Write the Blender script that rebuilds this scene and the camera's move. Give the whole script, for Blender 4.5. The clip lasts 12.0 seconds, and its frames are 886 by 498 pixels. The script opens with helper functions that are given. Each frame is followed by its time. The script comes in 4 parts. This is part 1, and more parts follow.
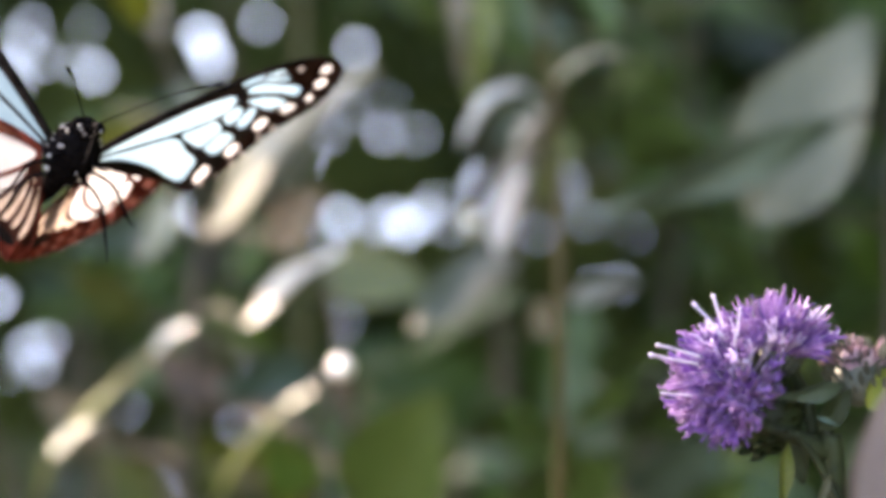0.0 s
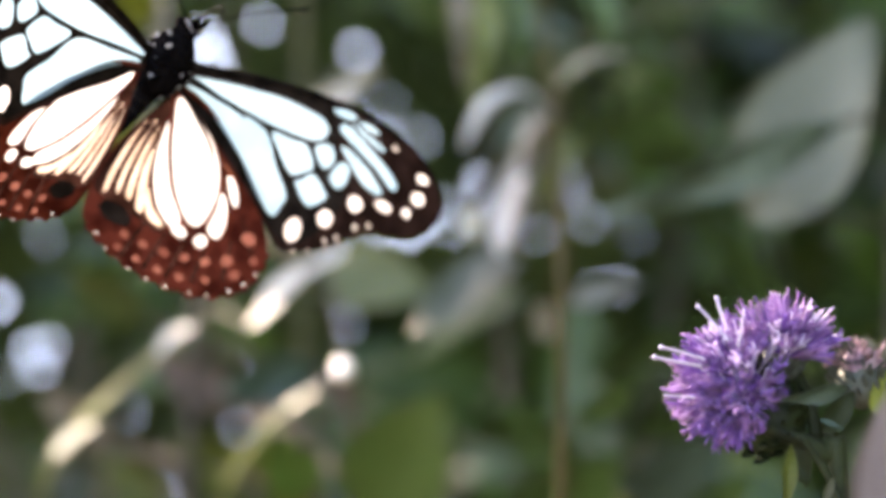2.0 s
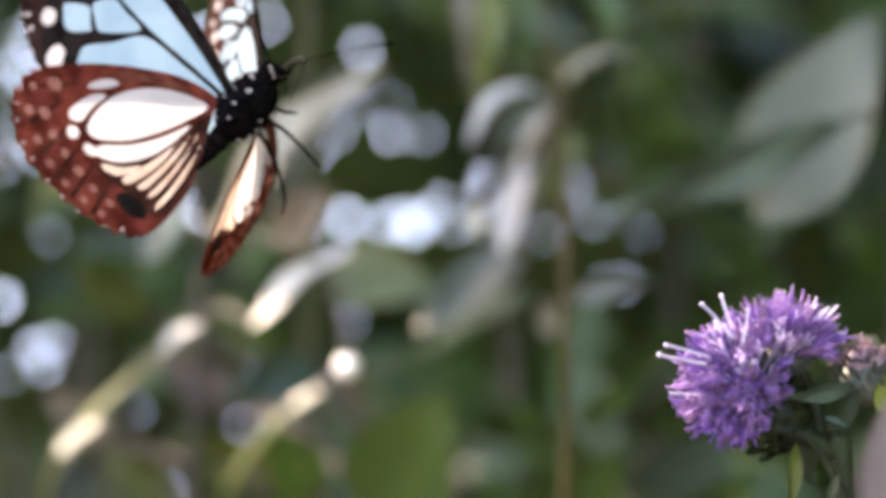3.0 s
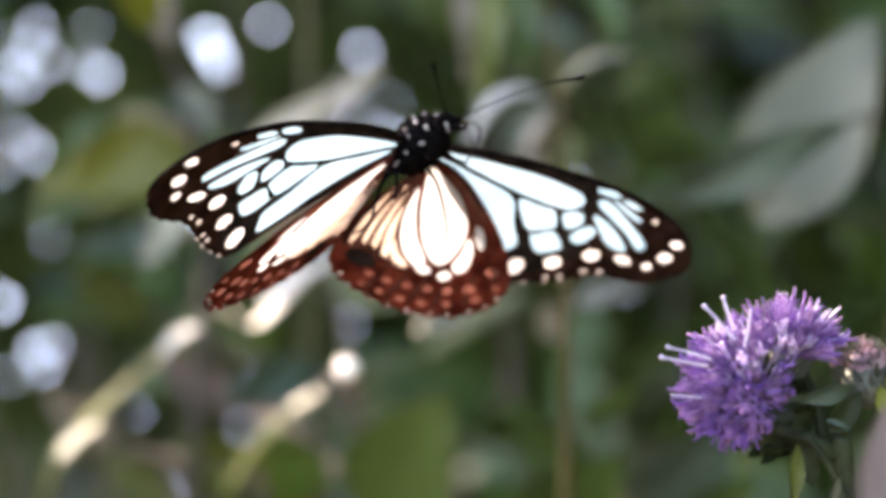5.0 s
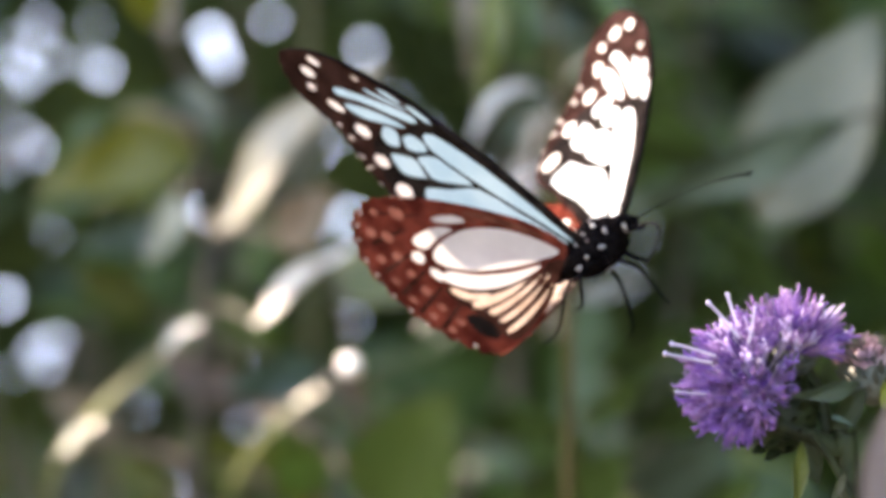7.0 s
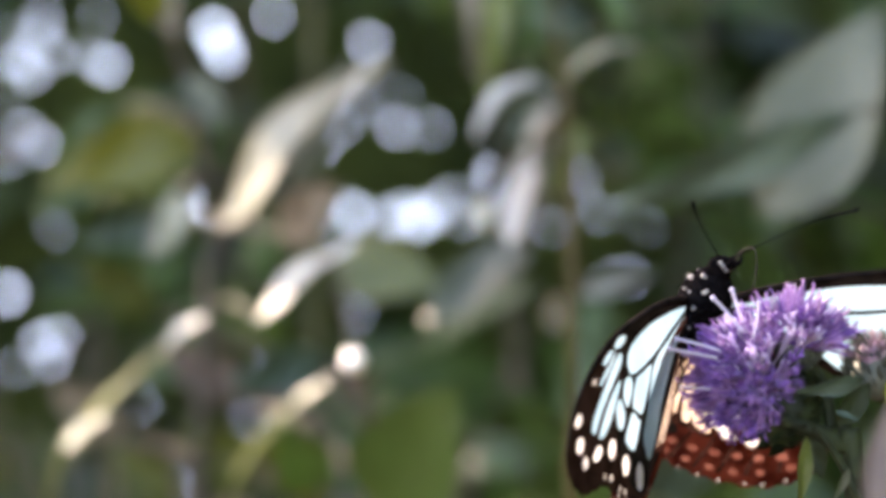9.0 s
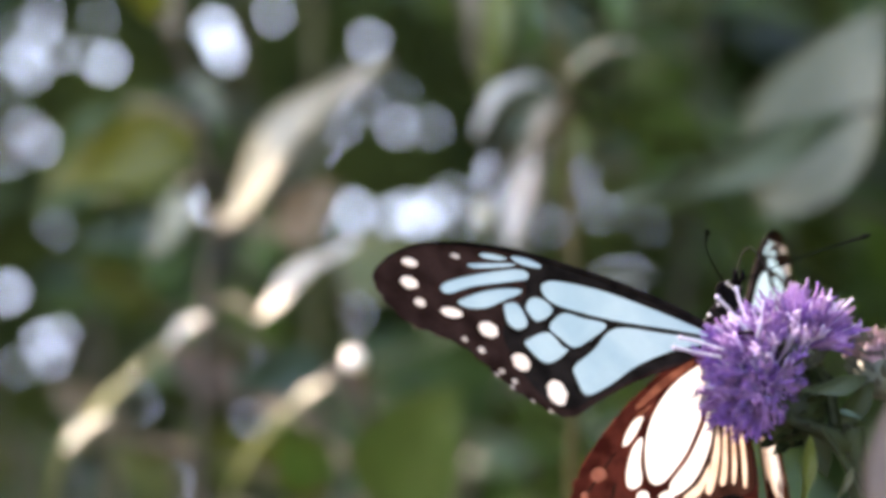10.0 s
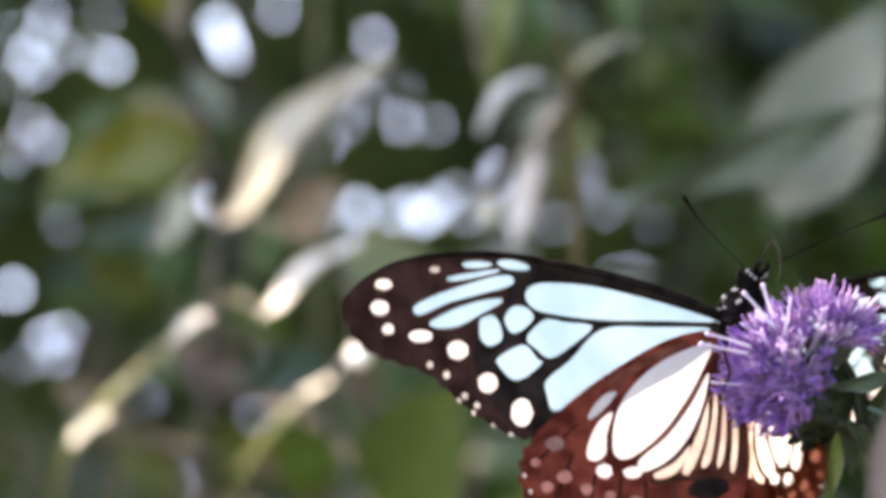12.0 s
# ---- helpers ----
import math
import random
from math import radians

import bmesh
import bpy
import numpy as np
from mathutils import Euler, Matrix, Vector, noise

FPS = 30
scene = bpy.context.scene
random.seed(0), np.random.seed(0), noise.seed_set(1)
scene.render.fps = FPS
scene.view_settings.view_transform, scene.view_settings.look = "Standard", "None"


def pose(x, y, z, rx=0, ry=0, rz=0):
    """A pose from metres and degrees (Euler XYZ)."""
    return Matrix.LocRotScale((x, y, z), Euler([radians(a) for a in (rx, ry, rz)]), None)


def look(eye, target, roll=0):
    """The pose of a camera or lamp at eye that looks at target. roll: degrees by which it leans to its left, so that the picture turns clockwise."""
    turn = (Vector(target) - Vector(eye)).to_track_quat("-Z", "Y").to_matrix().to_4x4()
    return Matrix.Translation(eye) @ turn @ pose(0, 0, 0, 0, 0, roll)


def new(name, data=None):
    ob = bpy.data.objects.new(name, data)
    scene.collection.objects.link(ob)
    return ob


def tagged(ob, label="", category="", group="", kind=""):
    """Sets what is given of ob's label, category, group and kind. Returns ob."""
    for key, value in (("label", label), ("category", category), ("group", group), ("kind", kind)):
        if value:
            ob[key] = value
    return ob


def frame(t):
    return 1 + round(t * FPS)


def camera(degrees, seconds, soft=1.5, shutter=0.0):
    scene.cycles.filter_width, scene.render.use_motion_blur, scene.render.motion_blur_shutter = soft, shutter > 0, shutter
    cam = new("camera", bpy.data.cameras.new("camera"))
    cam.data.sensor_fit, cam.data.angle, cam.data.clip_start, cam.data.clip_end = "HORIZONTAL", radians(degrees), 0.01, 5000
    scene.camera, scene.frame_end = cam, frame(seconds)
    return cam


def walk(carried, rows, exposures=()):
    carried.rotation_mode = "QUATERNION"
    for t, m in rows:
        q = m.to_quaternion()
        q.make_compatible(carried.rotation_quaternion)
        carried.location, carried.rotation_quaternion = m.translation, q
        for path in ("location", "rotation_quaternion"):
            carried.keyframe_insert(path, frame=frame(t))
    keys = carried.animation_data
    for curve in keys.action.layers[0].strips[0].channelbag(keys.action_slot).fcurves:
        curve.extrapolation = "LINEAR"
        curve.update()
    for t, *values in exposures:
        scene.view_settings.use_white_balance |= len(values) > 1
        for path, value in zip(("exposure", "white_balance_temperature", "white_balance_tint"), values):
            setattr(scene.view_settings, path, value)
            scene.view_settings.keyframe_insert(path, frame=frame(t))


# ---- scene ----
from mathutils import geometry

# A butterfly comes to a purple flower head in front of a hedge, seen through a long lens.
EYE = 1.0
cam = camera(19.0, 12.0, soft=4.3, shutter=0.3)
cam.data.dof.use_dof = True
cam.data.dof.focus_distance = 0.394
cam.data.dof.aperture_fstop = 13.5


def aim(turn, tip):
    """The camera stands still and turns by a few hundredths of a degree."""
    return pose(0, 0, EYE, 90 + tip, 0, turn)


walk(cam, [
    (0.0, aim(0.0000, 0.0000)),
    (0.5, aim(-0.0122, 0.0000)),
    (1.0, aim(-0.0245, 0.0122)),
    (1.5, aim(0.0000, 0.0489)),
    (2.0, aim(0.0367, 0.0489)),
    (2.5, aim(0.0978, 0.0122)),
    (3.0, aim(0.1345, 0.0000)),
    (5.0, aim(0.1345, 0.0489)),
    (5.5, aim(0.1406, 0.0611)),
    (6.0, aim(0.1590, 0.0489)),
    (6.5, aim(0.1712, 0.0122)),
    (7.0, aim(0.1957, -0.0245)),
    (9.0, aim(0.2691, -0.1345)),
    (9.5, aim(0.2813, -0.1590)),
    (10.0, aim(0.2813, -0.1590)),
    (10.5, aim(0.2813, -0.1468)),
    (11.0, aim(0.3057, -0.1590)),
    (11.5, aim(0.3424, -0.1712)),
    (12.0, aim(0.3791, -0.2201)),
], [(0.0, 3.58, 7700, 22), (12.0, 3.58, 7700, 22)])

# ---- light ----
SUN_WAY = Vector((-0.60, 0.52, 0.60)).normalized()
world = bpy.data.worlds.new("sky")
scene.world = world
world.use_nodes = True
sky = world.node_tree.nodes.new("ShaderNodeTexSky")
sky.sky_type = 'NISHITA'
sky.sun_disc = False
sky.sun_elevation = math.asin(SUN_WAY.z)
sky.sun_rotation = math.atan2(SUN_WAY.x, SUN_WAY.y)
world.node_tree.nodes["Background"].inputs["Strength"].default_value = 0.15
world.node_tree.links.new(sky.outputs["Color"], world.node_tree.nodes["Background"].inputs["Color"])
sun = new("sun", bpy.data.lights.new("sun", "SUN"))
sun.data.energy, sun.data.angle, sun.data.color = 3.0, radians(0.53), (1.0, 0.92, 0.80)
sun.matrix_world = look(SUN_WAY * 20, (0, 0, 0))


# ---- materials ----
def shader(name, colours, rough=0.6, scale=60.0, detail=4.0, bump=0.15, through_light=0.0, coat=0.0, spread=0.12, sheen=0.0, by_object=0.0, gloss=0.4, grit=0.25):
    """A surface whose colour wanders between two tones, with grain, fine relief and a share of light let through."""
    m = bpy.data.materials.new(name)
    m.use_nodes = True
    t = m.node_tree
    n, link = t.nodes, t.links.new
    bsdf, out = n["Principled BSDF"], n["Material Output"]
    where = n.new("ShaderNodeTexCoord")
    coarse, fine = n.new("ShaderNodeTexNoise"), n.new("ShaderNodeTexNoise")
    coarse.inputs["Scale"].default_value, coarse.inputs["Detail"].default_value = scale, detail
    fine.inputs["Scale"].default_value, fine.inputs["Detail"].default_value = scale * 9, 3.0
    for x in (coarse, fine):
        link(where.outputs["Object"], x.inputs["Vector"])
    ramp = n.new("ShaderNodeValToRGB")
    ramp.color_ramp.elements[0].position, ramp.color_ramp.elements[1].position = 0.5 - spread, 0.5 + spread
    ramp.color_ramp.elements[0].color, ramp.color_ramp.elements[1].color = (*colours[0], 1), (*colours[1], 1)
    link(coarse.outputs["Fac"], ramp.inputs["Fac"])
    hue = n.new("ShaderNodeHueSaturation")
    grain = n.new("ShaderNodeMapRange")
    grain.inputs["To Min"].default_value, grain.inputs["To Max"].default_value = 1 - grit, 1 + grit
    link(fine.outputs["Fac"], grain.inputs["Value"])
    value = grain.outputs["Result"]
    if by_object:
        info, span, times = n.new("ShaderNodeObjectInfo"), n.new("ShaderNodeMapRange"), n.new("ShaderNodeMath")
        span.inputs["To Min"].default_value, span.inputs["To Max"].default_value = 1 - by_object, 1 + by_object
        times.operation = 'MULTIPLY'
        link(info.outputs["Random"], span.inputs["Value"])
        link(span.outputs["Result"], times.inputs[0])
        link(value, times.inputs[1])
        value = times.outputs["Value"]
    link(value, hue.inputs["Value"])
    link(ramp.outputs["Color"], hue.inputs["Color"])
    link(hue.outputs["Color"], bsdf.inputs["Base Color"])
    bsdf.inputs["Roughness"].default_value = rough
    bsdf.inputs["Specular IOR Level"].default_value = gloss
    bsdf.inputs["Coat Weight"].default_value = coat
    bsdf.inputs["Sheen Weight"].default_value = sheen
    relief = n.new("ShaderNodeBump")
    relief.inputs["Strength"].default_value, relief.inputs["Distance"].default_value = bump, 0.0005
    link(fine.outputs["Fac"], relief.inputs["Height"])
    link(relief.outputs["Normal"], bsdf.inputs["Normal"])
    if through_light:
        thin, mix = n.new("ShaderNodeBsdfTranslucent"), n.new("ShaderNodeMixShader")
        mix.inputs["Fac"].default_value = through_light
        link(hue.outputs["Color"], thin.inputs["Color"])
        link(bsdf.outputs["BSDF"], mix.inputs[1])
        link(thin.outputs["BSDF"], mix.inputs[2])
        link(mix.outputs["Shader"], out.inputs["Surface"])
    return m


def leaf_shader(name, dark, light, rough=0.42, through_light=0.3):
    return shader(name, (dark, light), rough, 35, 5, 0.25, through_light, 0.15, 0.2, 0, 0.25)


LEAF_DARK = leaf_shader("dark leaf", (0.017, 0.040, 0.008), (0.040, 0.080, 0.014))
LEAF_MID = leaf_shader("mid green leaf", (0.030, 0.062, 0.010), (0.062, 0.108, 0.018))
LEAF_YELLOW = leaf_shader("yellow green leaf", (0.095, 0.125, 0.016), (0.165, 0.19, 0.028))
LEAF_BLUE = leaf_shader("blue green leaf", (0.028, 0.052, 0.035), (0.052, 0.084, 0.059))
LEAF_GREY = leaf_shader("grey green leaf", (0.032, 0.041, 0.018), (0.058, 0.068, 0.032))
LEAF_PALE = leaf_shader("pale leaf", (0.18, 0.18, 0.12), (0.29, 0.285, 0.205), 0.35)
LEAF_GOLD = leaf_shader("golden green leaf", (0.100, 0.110, 0.011), (0.170, 0.167, 0.019))
LEAF_TEAL = leaf_shader("teal leaf", (0.011, 0.026, 0.016), (0.024, 0.048, 0.031), 0.6, 0.06)
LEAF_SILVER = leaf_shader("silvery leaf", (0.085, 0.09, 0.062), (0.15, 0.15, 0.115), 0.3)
LEAF_OLIVE = leaf_shader("olive leaf", (0.050, 0.066, 0.012), (0.088, 0.105, 0.020))
LEAF_SAGE = leaf_shader("sage leaf", (0.050, 0.059, 0.037), (0.084, 0.092, 0.060), 0.6)
# Near-white colour painted where the sun glints on leaves and blades.
LEAF_GLINT = leaf_shader("sun glint leaf", (0.37, 0.35, 0.305), (0.53, 0.505, 0.45), 0.35)
LEAF_DRY = leaf_shader("dry leaf", (0.121, 0.094, 0.061), (0.187, 0.149, 0.105), 0.6)
LEAF_MAUVE = leaf_shader("mauve grey leaf", (0.092, 0.066, 0.056), (0.122, 0.090, 0.078), 0.7)
STEM_GREEN = shader("olive stem", ((0.030, 0.034, 0.010), (0.054, 0.052, 0.018)), 0.6, 90)
STEM_OLIVE = shader("yellow brown stem", ((0.026, 0.021, 0.006), (0.046, 0.036, 0.011)), 0.8, 90, gloss=0.1)
STEM_BROWN = shader("brown stem", ((0.036, 0.022, 0.014), (0.068, 0.044, 0.030)), 0.7, 90)
STEM_DARK = shader("dark stem", ((0.012, 0.009, 0.007), (0.030, 0.024, 0.018)), 0.8, 60)
SOIL = shader("leaf litter", ((0.035, 0.025, 0.016), (0.12, 0.085, 0.05)), 0.95, 14, 8, 0.6)
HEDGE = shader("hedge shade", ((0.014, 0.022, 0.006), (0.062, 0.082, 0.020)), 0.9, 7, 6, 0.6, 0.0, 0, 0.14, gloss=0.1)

WING_BROWN = shader("dark brown wing scales", ((0.014, 0.0068, 0.0056), (0.032, 0.0160, 0.0135)), 0.7, 260, 3, 0.1, 0.25, gloss=0.0)
WING_BLACK = shader("black wing scales", ((0.0045, 0.0036, 0.0034), (0.012, 0.0092, 0.0085)), 0.7, 260, 3, 0.1, 0.05, gloss=0.0)
WING_CHESTNUT = shader("chestnut wing scales", ((0.044, 0.0085, 0.006), (0.118, 0.027, 0.018)), 0.7, 230, 3, 0.1, 0.30, gloss=0.0)
WING_PALE = shader("pale blue wing membrane", ((0.140, 0.222, 0.278), (0.182, 0.265, 0.318)), 0.4, 90, 2, 0.05, 0.40, gloss=0.1, grit=0.06)
WING_WHITE = shader("white wing membrane", ((0.34, 0.317, 0.312), (0.43, 0.407, 0.398)), 0.4, 90, 2, 0.05, 0.44, gloss=0.1, grit=0.06)
WING_CREAM = shader("cream orange wing streaks", ((0.32, 0.235, 0.18), (0.40, 0.315, 0.26)), 0.5, 200, 2, 0.05, 0.4, grit=0.08)
WING_ROSE = shader("pale brown wing spots", ((0.075, 0.022, 0.016), (0.130, 0.048, 0.036)), 0.5, 300, 2, 0.05, 0.3)
WING_TAN = shader("light brown wing scales", ((0.055, 0.018, 0.012), (0.11, 0.040, 0.026)), 0.6, 260, 3, 0.1, 0.3, gloss=0.0)
WING_UMBER = shader("umber wing scales", ((0.010, 0.0040, 0.0030), (0.028, 0.0115, 0.0090)), 0.7, 260, 3, 0.1, 0.25, gloss=0.0)
WING_DOTS = shader("dull white marginal dots", ((0.22, 0.19, 0.18), (0.32, 0.29, 0.27)), 0.6, 300, 2, 0.05, 0.3)
BODY_BLACK = shader("black body hair", ((0.0016, 0.0014, 0.0017), (0.0058, 0.0050, 0.0056)), 0.85, 900, 4, 0.5, 0, 0, 0.12, 0.0, gloss=0.0)
BODY_WHITE = shader("white body spots", ((0.20, 0.19, 0.19), (0.34, 0.33, 0.32)), 0.8, 900, gloss=0.1)
BODY_GREY = shader("grey abdomen rings", ((0.006, 0.005, 0.005), (0.018, 0.015, 0.014)), 0.8, 700, gloss=0.05)
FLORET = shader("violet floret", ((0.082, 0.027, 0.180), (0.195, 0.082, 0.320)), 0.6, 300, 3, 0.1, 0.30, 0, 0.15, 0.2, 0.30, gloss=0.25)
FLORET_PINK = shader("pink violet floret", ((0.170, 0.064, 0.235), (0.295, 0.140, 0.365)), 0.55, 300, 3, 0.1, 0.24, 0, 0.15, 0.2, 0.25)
# Near-white colour that stands in for florets struck by the sun.
FLORET_SUNLIT = shader("pale sunlit floret", ((0.42, 0.31, 0.55), (0.66, 0.56, 0.73)), 0.3, 300, 3, 0.1, 0.35, 0, 0.15, 0.2, 0.2, gloss=0.7)
FLOWER_STEM = shader("dark green flower stalk", ((0.007, 0.011, 0.005), (0.018, 0.026, 0.009)), 0.65, 300, 3, 0.2, 0.1, gloss=0.2)
# White for the small balls that imitate sun highlights.
GLINT_WHITE = shader("white sun glint", ((0.70, 0.62, 0.52), (0.82, 0.76, 0.68)), 0.35, 300)
STYLE = shader("lilac style", ((0.385, 0.336, 0.462), (0.504, 0.462, 0.560)), 0.4, 300, 3, 0.1, 0.3)
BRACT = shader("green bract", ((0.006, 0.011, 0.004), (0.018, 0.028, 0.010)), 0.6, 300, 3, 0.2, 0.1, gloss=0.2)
BUD_PINK = shader("pink bud floret", ((0.19, 0.092, 0.126), (0.29, 0.195, 0.21)), 0.5, 300, 3, 0.1, 0.2)
BUD_GREY = shader("grey green bud bract", ((0.030, 0.038, 0.026), (0.070, 0.076, 0.058)), 0.6, 400, 3, 0.2, 0.15)

GLOW = bpy.data.materials.new("bright sky behind the hedge")
GLOW.use_nodes = True
GLOW.node_tree.nodes["Principled BSDF"].inputs["Base Color"].default_value = (0, 0, 0, 1)
GLOW.node_tree.nodes["Principled BSDF"].inputs["Emission Color"].default_value = (0.52, 0.70, 1.0, 1)
GLOW.node_tree.nodes["Principled BSDF"].inputs["Emission Strength"].default_value = 0.80


# ---- building helpers ----
def mesh_of(name, verts, faces, material, smooth=True):
    me = bpy.data.meshes.new(name)
    me.from_pydata([tuple(v) for v in verts], [], faces)
    me.materials.append(material)
    if smooth:
        me.polygons.foreach_set("use_smooth", [True] * len(me.polygons))
    me.update()
    return me


def part(name, me, parent, label="", m=None):
    """One mesh object under a thing or a part."""
    ob = new(name, me)
    ob.parent = parent
    if m is not None:
        ob.matrix_basis = m
    return tagged(ob, label) if label else ob


def thing(name, label, category, group="", m=None):
    ob = new(name)
    ob.empty_display_size = 0.01
    if m is not None:
        ob.matrix_basis = m
    return tagged(ob, label, category, group)


def spline(points, steps, closed=False):
    """A smooth line through the points."""
    p = [Vector(q) for q in points]
    n, out = len(p), []
    for i in range(n if closed else n - 1):
        a, b, c, d = (p[(i + k) % n] if closed else p[min(max(i + k, 0), n - 1)] for k in (-1, 0, 1, 2))
        for s in range(steps):
            t = s / steps
            out.append(0.5 * (2 * b + (c - a) * t + (2 * a - 5 * b + 4 * c - d) * t * t + (3 * b - 3 * c + d - a) * t ** 3))
    return out if closed else out + [p[-1]]


def tube_data(points, radii, sides=8, steps=5):
    line = spline(points, steps)
    n = len(line)
    rr = np.interp(np.linspace(0, 1, n), np.linspace(0, 1, len(radii)), radii)
    verts, faces, side = [], [], None
    for i, q in enumerate(line):
        way = (line[min(i + 1, n - 1)] - line[max(i - 1, 0)]).normalized()
        ref = side if side is not None else (Vector((1, 0, 0)) if abs(way.x) < 0.8 else Vector((0, 1, 0)))
        side = (ref - way * ref.dot(way)).normalized()
        up = way.cross(side)
        for k in range(sides):
            a = 2 * math.pi * k / sides
            verts.append(q + (side * math.cos(a) + up * math.sin(a)) * float(rr[i]))
    for i in range(n - 1):
        for k in range(sides):
            j = (k + 1) % sides
            faces.append((i * sides + k, i * sides + j, (i + 1) * sides + j, (i + 1) * sides + k))
    faces += [tuple(range(sides - 1, -1, -1)), tuple((n - 1) * sides + k for k in range(sides))]
    return verts, faces


def tube(name, points, radii, material, sides=8, steps=5):
    return mesh_of(name, *tube_data(points, radii, sides, steps), material)


def ball_data(centre, size, rings=10, sides=14, wobble=0.0):
    verts, faces = [], []
    c = Vector(centre)
    for i in range(rings + 1):
        b = math.pi * i / rings
        for k in range(sides):
            a = 2 * math.pi * k / sides
            d = Vector((math.sin(b) * math.cos(a), math.cos(b), math.sin(b) * math.sin(a)))
            f = 1 + wobble * noise.noise(d * 3.1 + c * 400)
            verts.append(c + Vector((d.x * size[0], d.y * size[1], d.z * size[2])) * f)
    for i in range(rings):
        for k in range(sides):
            j = (k + 1) % sides
            faces.append((i * sides + k, i * sides + j, (i + 1) * sides + j, (i + 1) * sides + k))
    return verts, faces


def joined(*pieces):
    verts, faces = [], []
    for v, f in pieces:
        o = len(verts)
        verts += v
        faces += [tuple(i + o for i in q) for q in f]
    return verts, faces


def leaf_data(wide, curl=0.18, fold=0.25, twist=0.0, rows=12, cols=6, sharp=1.3, toothed=0.0, thick=0.004):
    """A leaf one unit long from the origin along y, with a midrib fold, a drooping tip and thickness."""
    verts, faces = [], []
    for layer in (0, 1):
        for i in range(rows + 1):
            s = i / rows
            half = 0.5 * wide * (math.sin(math.pi * min(1.0, s ** 0.8 * 0.97 + 0.03)) ** (0.75 * sharp)) + 0.004
            half *= 1 + toothed * (i % 2)
            for k in range(cols + 1):
                c = 2 * k / cols - 1
                x = c * half
                z = fold * abs(x) - curl * s * s + 0.02 * math.sin(9 * s + 2 * c) - layer * thick
                a = twist * s
                verts.append(Vector((x * math.cos(a) - z * math.sin(a), s, x * math.sin(a) + z * math.cos(a))))
    w = cols + 1
    o = (rows + 1) * w
    for i in range(rows):
        for k in range(cols):
            q = (i * w + k, i * w + k + 1, (i + 1) * w + k + 1, (i + 1) * w + k)
            faces.append(q)
            faces.append(tuple(j + o for j in reversed(q)))
    for i in range(rows):
        for k, flip in ((0, 1), (cols, 0)):
            q = (i * w + k, (i + 1) * w + k, (i + 1) * w + k + o, i * w + k + o)
            faces.append(q[::-1] if flip else q)
    return verts, faces


def along(base, tip, facing=(0, -0.6, 0.8)):
    """The pose that lays a leaf from base to tip with its upper side turned to facing."""
    y = Vector(tip) - Vector(base)
    size = y.length
    y.normalize()
    z = Vector(facing)
    z = (z - y * z.dot(y)).normalized()
    x = y.cross(z)
    m = Matrix((x, y, z)).transposed().to_4x4()
    return Matrix.Translation(base) @ m @ Matrix.Diagonal((size, size, size, 1))


# ---- ground, hedge and the sky behind it ----
def ground():
    xs = np.concatenate([np.linspace(-60, -4, 8), np.linspace(-3, 3, 41), np.linspace(4, 60, 8)])
    ys = np.concatenate([np.linspace(-60, -4, 8), np.linspace(-3, 6, 55), np.linspace(7, 60, 8)])
    verts = [Vector((x, y, 0.025 * noise.noise(Vector((x * 2, y * 2, 0))) if abs(x) < 3.5 and -3.5 < y < 6.5 else 0)) for y in ys for x in xs]
    w = len(xs)
    faces = [(j * w + i, j * w + i + 1, (j + 1) * w + i + 1, (j + 1) * w + i) for j in range(len(ys) - 1) for i in range(w - 1)]
    tagged(new("ground", mesh_of("ground", verts, faces, SOIL)), "brown leaf litter on shaded ground", kind="structure")


HEDGE_Y = 3.4
# gaps in the hedge where the sky shows: across, height, radius
HIGH_GAPS = [
    (-0.530, 1.289, 0.0052),
    (-0.515, 1.245, 0.0052),
    (-0.562, 1.236, 0.0071),
    (-0.549, 1.221, 0.0052),
    (-0.539, 1.264, 0.0052),
    (-0.459, 1.287, 0.0037),
    (-0.449, 1.228, 0.0071),
    (-0.468, 1.237, 0.0037),
    (-0.310, 1.274, 0.0083),
    (-0.300, 1.251, 0.0080),
    (-0.294, 1.237, 0.0052),
    (-0.234, 1.292, 0.0060),
    (-0.112, 1.258, 0.0060),
    (-0.578, 1.203, 0.0037),
    (-0.568, 1.268, 0.0037),
    (-0.120, 1.177, 0.0042),
    (-0.076, 1.149, 0.0060),
    (-0.031, 1.148, 0.0042),
    (-0.072, 1.192, 0.0034),
    (-0.147, 1.148, 0.0042),
    (-0.173, 1.131, 0.0075),
    (-0.555, 1.148, 0.0052),
    (-0.532, 1.125, 0.0052),
]
MIDDLE_GAPS = [
    (-0.184, 1.112, 0.0070),
    (-0.575, 1.106, 0.0042),
    (-0.515, 1.016, 0.0028),
    (-0.317, 1.046, 0.0082),
    (-0.131, 1.039, 0.0082),
    (-0.083, 1.032, 0.0060),
    (-0.046, 1.030, 0.0092),
    (-0.025, 1.045, 0.0060),
    (-0.065, 1.042, 0.0060),
    (-0.009, 1.061, 0.0042),
    (0.008, 1.030, 0.0042),
    (-0.146, 1.013, 0.0042),
    (0.049, 1.090, 0.0060),
    (0.046, 1.070, 0.0060),
    (0.160, 1.086, 0.0030),
    (0.157, 1.065, 0.0030),
    (0.123, 1.020, 0.0032),
    (0.186, 1.038, 0.0030),
    (0.247, 1.020, 0.0026),
]
